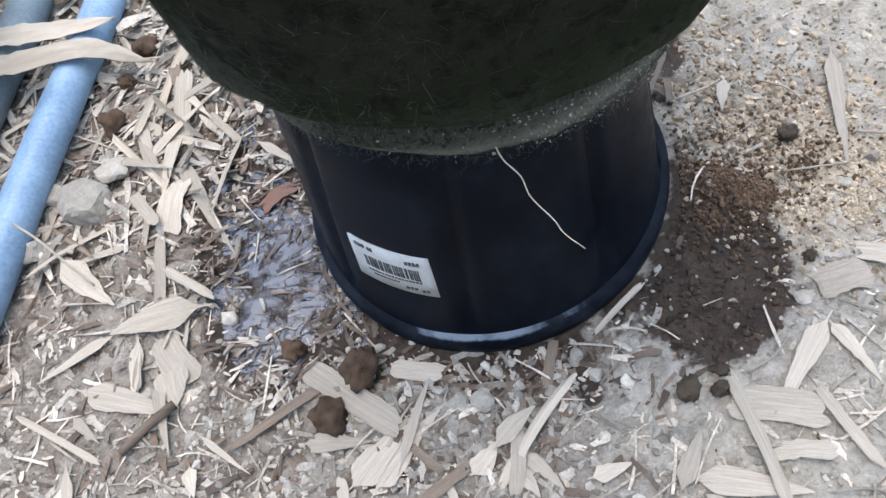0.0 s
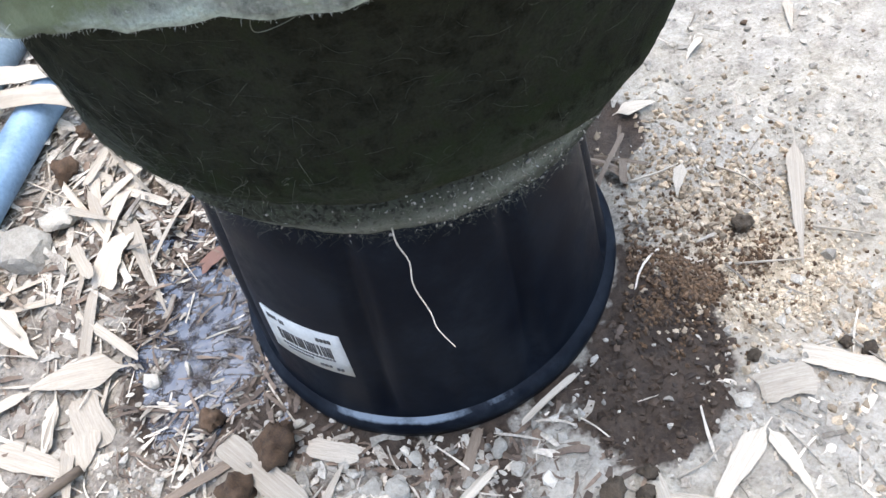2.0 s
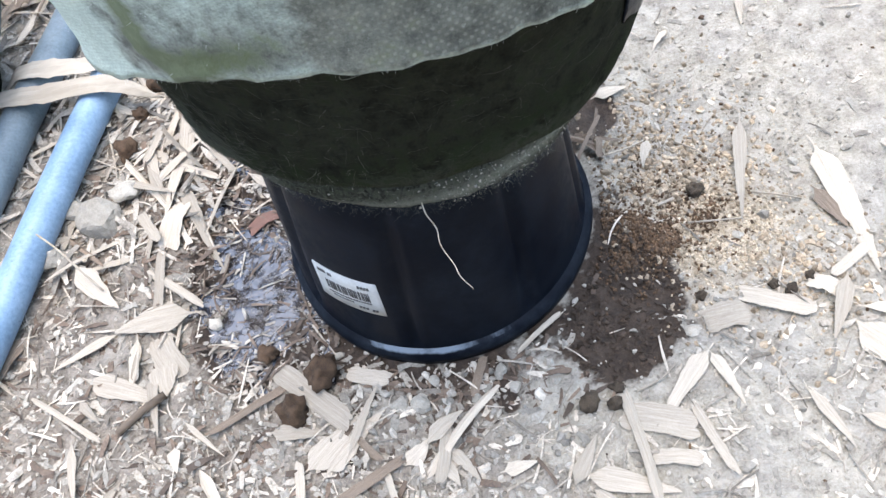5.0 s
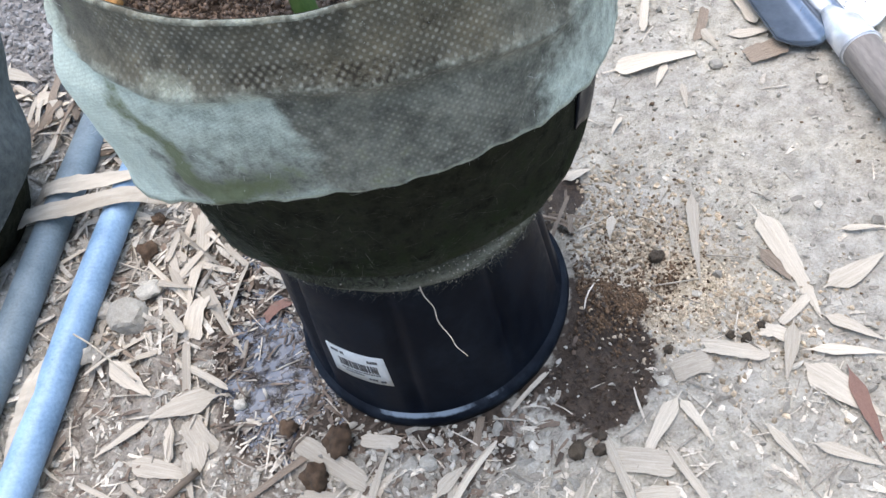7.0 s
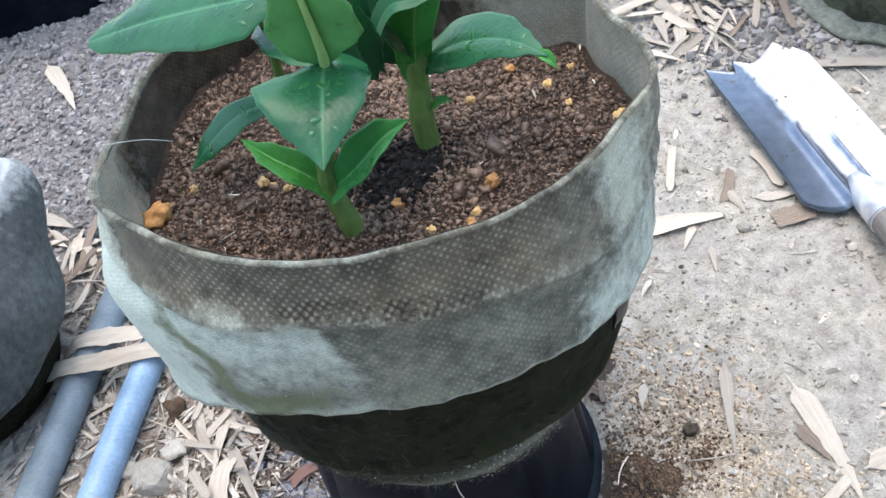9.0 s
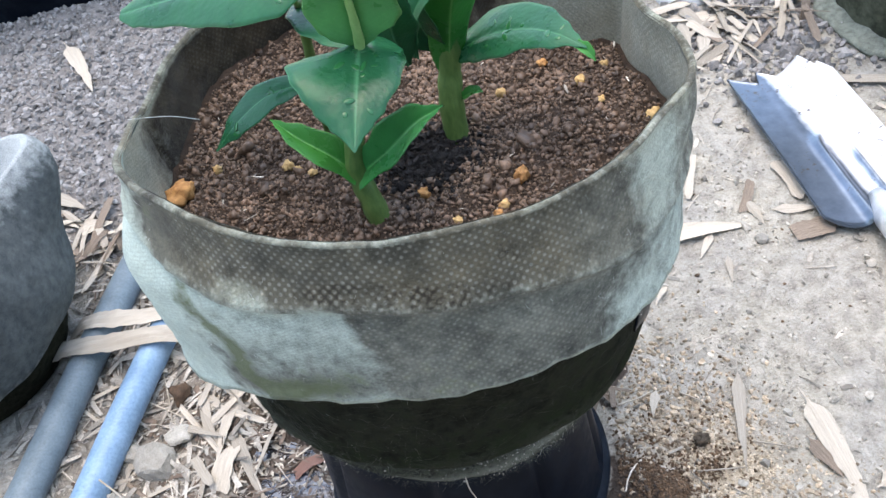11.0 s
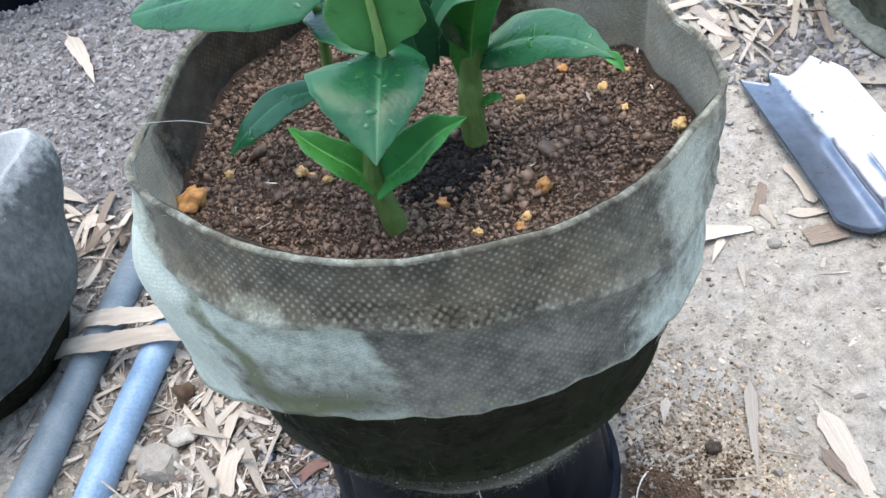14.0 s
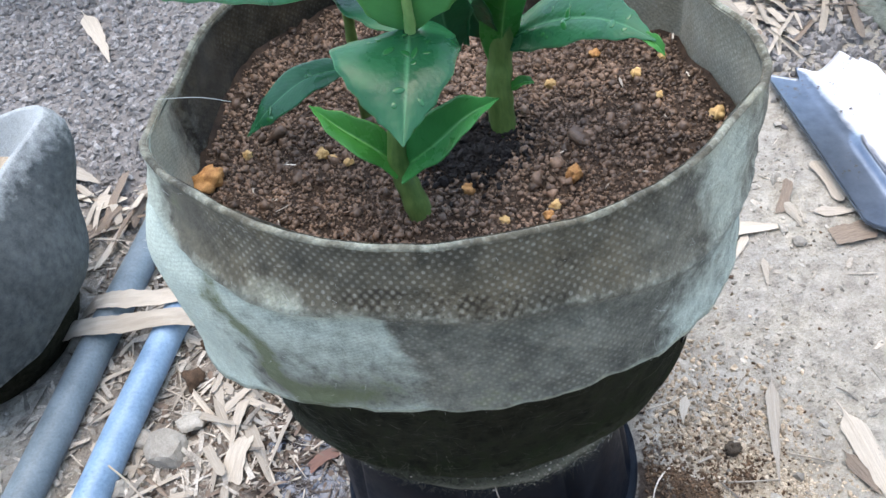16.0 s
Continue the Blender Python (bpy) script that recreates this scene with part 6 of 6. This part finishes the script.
# smaller leaves strewn where the litter is thick
random.seed(11)
strewn = 0
while strewn < 125:
    x, y = random.uniform(-0.42, 0.50), random.uniform(-0.26, 0.62)
    keep = 1.1 * litter_mask(x, y) + 0.05 + 0.30 * smooth(0.02, -0.16, y) * smooth(0.22, 0.0, x) + 0.35 * bell(x, 0.40, 0.10) * bell(y, 0.50, 0.09) + 0.16 * smooth(-0.02, -0.14, y) * smooth(0.14, 0.24, x)
    if pile(x, y) > 0.4:
        keep = 0.02
    if random.random() > keep or math.hypot(x, y) < 0.125 or math.hypot(x + 0.45, y - 0.25) < 0.10 or puddle(x, y) > 0.55 or math.hypot(x - 0.61, y - 0.43) < 0.13:
        continue
    if 0.05 < x and -0.16 < y < 0.04 and math.hypot(x, y) < 0.21:
        continue
    if wetness(x, y) > 0.35 and random.random() < 0.85:
        continue
    if 0.34 < x < 0.47 and -0.15 < y < 0.38:
        continue
    strewn += 1
    dark = random.random()
    strip(x, y, random.uniform(0, 360) if random.random() < 0.45 else random.gauss(-72, 24), random.uniform(0.020, 0.078) * (0.75 if x > 0.1 else 1), random.uniform(0.0028, 0.0085),
          "brown" if dark < 0.09 else "pale", random.random() < 0.65, roll=random.gauss(0, 16), tilt=random.gauss(0, 4) if x < -0.1 else 0.0)

# strips heaped between the bags, beyond the trowel, and dark ones against the pot
random.seed(23)
for cx, cy, wide, n, tint in ((-0.345, 0.395, 0.035, 26, 0.35), (-0.255, 0.300, 0.040, 18, 0.25), (0.405, 0.470, 0.045, 30, 0.25), (0.480, 0.490, 0.040, 12, 0.4), (0.350, 0.180, 0.025, 7, 0.3), (-0.185, 0.130, 0.030, 16, 0.1), (0.117, 0.036, 0.007, 6, 1.0)):
    for k in range(n):
        x, y = random.gauss(cx, wide), random.gauss(cy, wide)
        if math.hypot(x, y) < 0.114 or math.hypot(x - 0.632, y - 0.42) < 0.142 or math.hypot(x + 0.45, y - 0.25) < 0.11 or (0.335 < x < 0.475 and -0.15 < y < 0.39):
            continue
        small = 0.55 if wide < 0.01 else 1.0
        strip(x, y, random.gauss(-75, 45), random.uniform(0.030, 0.085) * small, random.uniform(0.0035, 0.0105) * small, "brown" if random.random() < tint else "pale", random.random() < 0.6, z=height(x, y) + random.uniform(0.003, 0.012), roll=random.gauss(0, 22), tilt=random.gauss(0, 8))

# ---- clods, pebbles and stones ----
def clod(x, y, size, seed, squash=0.8):
    lump("earth_clod", (x, y, height(x, y)), size, M_CLODDARK if x > 0.05 else M_CLOD, "round brown clod of crumbly earth on the ground", "clod", "brown earth clods", squash, 0.46, seed, seed * 50)


def pebble(x, y, size, seed, squash=0.6):
    lump("pebble", (x, y, height(x, y) - 0.3 * size * squash), size, M_STONE, "small grey pebble in the mud", "pebble", "grey pebbles", squash, 0.14, seed, seed * 70, 5)


clod(-0.101, -0.093, 0.0115, 1)
clod(-0.124, -0.117, 0.0115, 2)
clod(-0.139, -0.068, 0.0070, 3)
clod(0.173, -0.026, 0.0062, 4)
clod(0.062, -0.159, 0.0065, 5)
clod(0.081, -0.152, 0.0048, 6)
clod(0.077, -0.163, 0.0045, 7)
clod(-0.216, 0.216, 0.0100, 8, 0.6)
clod(-0.244, 0.150, 0.0100, 9, 0.6)
clod(-0.232, 0.185, 0.0070, 10, 0.6)
clod(0.205, -0.115, 0.0040, 12)
clod(0.220, -0.108, 0.0036, 13)
clod(0.196, -0.109, 0.0032, 14)
clod(0.150, -0.105, 0.0034, 15)
clod(-0.066, -0.196, 0.0060, 16)
pebble(0.0125, -0.122, 0.0058, 1)
pebble(-0.041, -0.131, 0.0075, 2)
pebble(-0.055, -0.128, 0.0068, 3)
pebble(-0.030, -0.118, 0.0045, 4)
pebble(0.020, -0.135, 0.0050, 5)
pebble(-0.067, -0.112, 0.0048, 6)
pebble(-0.005, -0.138, 0.0042, 7)
pebble(-0.090, -0.083, 0.0040, 8)
pebble(0.244, -0.020, 0.0042, 9)
pebble(0.300, 0.150, 0.0065, 10)
for sx, sy, ss, sd in ((-0.262, 0.080, 0.022, 20), (-0.285, 0.100, 0.014, 21), (-0.243, 0.105, 0.013, 22), (-0.300, 0.055, 0.012, 23)):
    lump("grey_stone", (sx, sy, height(sx, sy)), ss, M_STONE, "angular pale grey stone beside the blue pipe", "stone", "grey stones by the pipe", 0.62, 0.16, sd, sd * 33, 11)
tagged(linked("twig", *tube(spline([(-0.243, -0.103, 0.007), (-0.228, -0.093, 0.008), (-0.210, -0.083, 0.007)], 8), [0.0028] * 8, 8), M_STRAWDARK), "short blue-grey twig on the litter", "twig")
strip(-0.134, 0.044, 20, 0.026, 0.010, "red", True)
# thin twigs on the mud
for (x0, y0), (x1, y1) in (((0.123, 0.022), (0.154, 0.028)), ((0.173, 0.019), (0.193, -0.005)), ((0.209, -0.037), (0.238, -0.051)), ((0.093, -0.158), (0.119, -0.147)), ((0.160, -0.050), (0.196, -0.055)), ((-0.292, 0.165), (-0.236, 0.120)), ((-0.262, 0.180), (-0.250, 0.105))):
    mx, my = (x0 + x1) / 2 + 0.002, (y0 + y1) / 2 - 0.002
    tagged(linked("twig", *tube(spline([(x0, y0, height(x0, y0) + 0.0022), (mx, my, height(mx, my) + 0.0045), (x1, y1, height(x1, y1) + 0.0016)], 10), [0.0008 - 0.00004 * k for k in range(10)], 6), M_STRAW), "thin pale twig lying on the mud", "twig", "thin twigs")
# thin stalk of the shard that leans on the blue pipe
tagged(linked("leaf_stalk", *tube(spline([(-0.299, 0.062, 0.0305), (-0.283, 0.045, 0.0305), (-0.270, 0.029, 0.020), (-0.256, 0.012, 0.009)], 16), [0.0009] * 16, 6), M_STRAW), "thin pale leaf stalk lying across the blue pipe", "stalk")
strip(0.044, -0.103, 32, 0.040, 0.0035, "pale", True)


# long curled leaves heaped beyond the trowel
for k, (x, y, a, l, w) in enumerate(((0.338, 0.452, -62, 0.074, 0.014), (0.352, 0.470, -98, 0.066, 0.013), (0.366, 0.448, -112, 0.078, 0.016), (0.330, 0.420, -50, 0.058, 0.015), (0.385, 0.480, -40, 0.070, 0.012), (0.372, 0.505, -75, 0.060, 0.014), (0.348, 0.505, -20, 0.064, 0.012), (0.400, 0.455, -66, 0.052, 0.011), (0.318, 0.470, -84, 0.060, 0.012))):
    strip(x, y, a, l, w, z=height(x, y) + 0.003 + 0.0016 * (k % 4), roll=14 * (k % 3 - 1))


# ---- loose crumbs and fragments ----
def strew(n, box, keep, lo, hi):
    """n places in box (x0, x1, y0, y1), kept by chance keep(x, y), with sizes between lo and hi."""
    out = []
    while len(out) < n:
        xs = rng.uniform(box[0], box[1], 4 * n)
        ys = rng.uniform(box[2], box[3], 4 * n)
        ch = rng.uniform(0, 1, 4 * n)
        for x, y, c in zip(xs, ys, ch):
            if c < keep(x, y) and math.hypot(x, y) > 0.110:
                out.append((x, y, height(x, y)))
                if len(out) == n:
                    break
    size = np.exp(rng.uniform(math.log(lo), math.log(hi), n))
    return np.array(out), size


def bits(name, n, box, keep, lo, hi, material, label, category, shape="crumb", form=(1, 1, 0.75), flat=3.0, sink=0.3):
    p, s = strew(n, box, keep, lo, hi)
    sizes = s[:, None] * np.array(form)[None] * rng.uniform(0.75, 1.3, (n, 3))
    p[:, 2] += sizes[:, 2] * sink
    return scatter(name, p, sizes, material, label, category, shape, 0.3, flat)


def on_mud(x, y):
    return (1 - 0.85 * wetness(x, y) * smooth(0.0, 0.06, x)) * (0.75 + 0.1 * smooth(-0.05, 0.1, x)) * (1 - pile(x, y)) * (0.4 + 0.9 * max(0.0, noise.noise(Vector((x, y, 2)) * 14) + 0.3))


bits("mud_crumbs", 11500, (-0.42, 0.55, -0.28, 0.62), on_mud, 0.0005, 0.0021, M_CRUMB, "small crumbs of dried pale mud", "crumbs")
bits("mud_clumps", 420, (-0.42, 0.55, -0.28, 0.62), on_mud, 0.0022, 0.0058, M_CRUMB, "clumps of dried pale mud", "crumbs", form=(1, 0.9, 0.55))
bits("soil_heap", 15000, (-0.62, 0.10, 0.26, 0.95), pile, 0.0008, 0.0052, M_PILE, "loose grey crumbly soil heaped behind the bags", "soil", form=(1, 0.9, 0.8), sink=0.15)
bits("tan_grit", 3000, (0.10, 0.29, -0.14, 0.08), lambda x, y: (1 - 0.8 * wetness(x, y)) * sand_mask(x, y) * (0.3 + 0.7 * smooth(0.12, 0.16, x)) * (0.12 + 1.5 * max(0.0, noise.noise(Vector((x, y, 7)) * 45) + 0.2)), 0.0004, 0.0016, M_SAND, "spilled tan grit beside the pot", "grit", form=(1, 0.85, 0.7))
bits("dark_grit", 3000, (0.09, 0.24, -0.13, 0.05), lambda x, y: (bell(x, 0.128, 0.022) * bell(y, -0.048, 0.024) + 0.55 * bell(x, 0.160, 0.022) * bell(y, -0.052, 0.014)) * (0.15 + 1.8 * max(0.0, noise.noise(Vector((x, y, 3)) * 60) + 0.12)) + 0.03 * bell(x, 0.16, 0.05) * bell(y, -0.03, 0.05), 0.0004, 0.0016, M_COFFEE, "dark wet grit beside the pot", "grit", sink=0.8)
bits("wet_crumb", 520, (0.06, 0.19, -0.16, -0.05), lambda x, y: smooth(0.35, 0.8, wetness(x, y)), 0.0006, 0.0028, M_WETMUD, "dark wet crumbs on the stained mud", "crumbs", form=(1, 0.9, 0.6), sink=0.1)
bits("bark_crumbs", 130, (-0.30, 0.40, -0.25, 0.30), lambda x, y: 0.5 * (1 - puddle(x, y)), 0.0007, 0.0021, M_COFFEE, "dark specks of earth on the mud", "crumbs")


bits("gravel", 900, (-0.24, 0.14, -0.26, -0.02), lambda x, y: smooth(-0.05, -0.115, y) * smooth(0.09, 0.0, x), 0.0009, 0.0040, M_GRAVEL, "fine grey gravel in the mud", "gravel", form=(1, 0.85, 0.6), sink=0.05)


def chips_keep(x, y):
    k = 0.05 * (1 - pile(x, y)) + 1.0 * litter_mask(x, y) + 0.45 * smooth(-0.06, -0.14, y) * smooth(0.46, 0.20, x)
    return k * (1 - 0.85 * wetness(x, y) * smooth(0.0, 0.06, x)) * (1 - 0.15 * min(1, puddle(x, y)))


def mulch_keep(x, y):
    outer = smooth(-0.31, -0.35, x - 0.35 * y)
    return smooth(-0.115, -0.17, x) * smooth(0.42, 0.30, y) * max(smooth(0.0, 0.09, y), outer) * smooth(-0.14, -0.04, y) * (1 - 0.8 * min(1, puddle(x, y))) * smooth(-0.42, -0.38, x)


bits("leaf_mulch", 760, (-0.42, -0.11, -0.12, 0.42), mulch_keep, 0.0040, 0.0190, M_MULCH, "thick layer of grey-brown broken bamboo leaf", "leaf litter", "strap", (1, 0.14, 0.03), 0.30, 5.0)
bits("edge_crumbs", 1500, (0.10, 0.33, -0.20, 0.13), lambda x, y: max(bell(x, 0.155, 0.05) * bell(y, 0.0, 0.07), 0.55 * bell(x, 0.22, 0.045) * bell(y, -0.10, 0.05)) * (1 - 0.85 * wetness(x, y)) * (1 - bell(x, 0.128, 0.025) * bell(y, -0.05, 0.03)), 0.0007, 0.0027, M_SPILL, "crumbs of earth spilled beside the pot", "crumbs", sink=0.1)
WIDE = (-0.44, 0.50, -0.28, 0.60)
bits("leaf_chips", 3000, WIDE, chips_keep, 0.0012, 0.0068, M_CHIPS, "broken bits of dry bamboo leaf", "leaf litter", "strap", (1, 0.30, 0.035), 0.16, 3.0)
bits("muddy_bits", 3800, WIDE, chips_keep, 0.0012, 0.0075, M_CHIPSMUD, "mud-coated bits of bamboo leaf", "leaf litter", "strap", (1, 0.30, 0.03), 0.10, 1.0)
bits("leaf_slivers", 1700, WIDE, chips_keep, 0.0040, 0.0160, M_CHIPS, "thin slivers of dry straw", "leaf litter", "strap", (1, 0.045, 0.03), 0.10, 3.0)
bits("damp_litter", 1500, (-0.36, 0.10, -0.20, 0.36), lambda x, y: (0.5 * litter_mask(x, y) + 0.9 * bell(math.hypot(x, y), 0.125, 0.018) + 0.7 * bell(x, 0.02, 0.06) * bell(y, -0.145, 0.02)) * (1 - 0.9 * wetness(x, y) * smooth(0.0, 0.06, x)), 0.0025, 0.0095, M_CHIPSDARK, "damp brown bits of leaf", "leaf litter", "strap", (1, 0.2, 0.05), 0.14, 1.0)
bits("floating_litter", 280, (-0.23, -0.10, -0.10, 0.14), lambda x, y: min(1.0, 1.4 * puddle(x, y)), 0.0010, 0.0052, M_CHIPS, "bits of leaf floating in the puddle", "leaf litter", "strap", (1, 0.22, 0.04), 0.10, 12.0)
bits("sodden_litter", 520, (-0.23, -0.09, -0.12, 0.14), lambda x, y: min(1.0, 1.4 * puddle(x, y)) + 0.3 * bell(math.hypot(x, y), 0.125, 0.012), 0.0012, 0.0080, M_CHIPSDARK, "dark sodden bits of leaf in the puddle", "leaf litter", "strap", (1, 0.11, 0.05), 0.14, 9.0)
bits("earth_crumb", 1500, (0.26, 0.60, 0.26, 0.64), lambda x, y: bell(x, 0.44, 0.075) * bell(y, 0.45, 0.085) + 0.12 * bell(x, 0.34, 0.05) * bell(y, 0.17, 0.06), 0.0012, 0.0068, M_PILE, "loose grey-brown crumbs of earth among dry leaves", "soil", form=(1, 0.9, 0.7), sink=0.3)
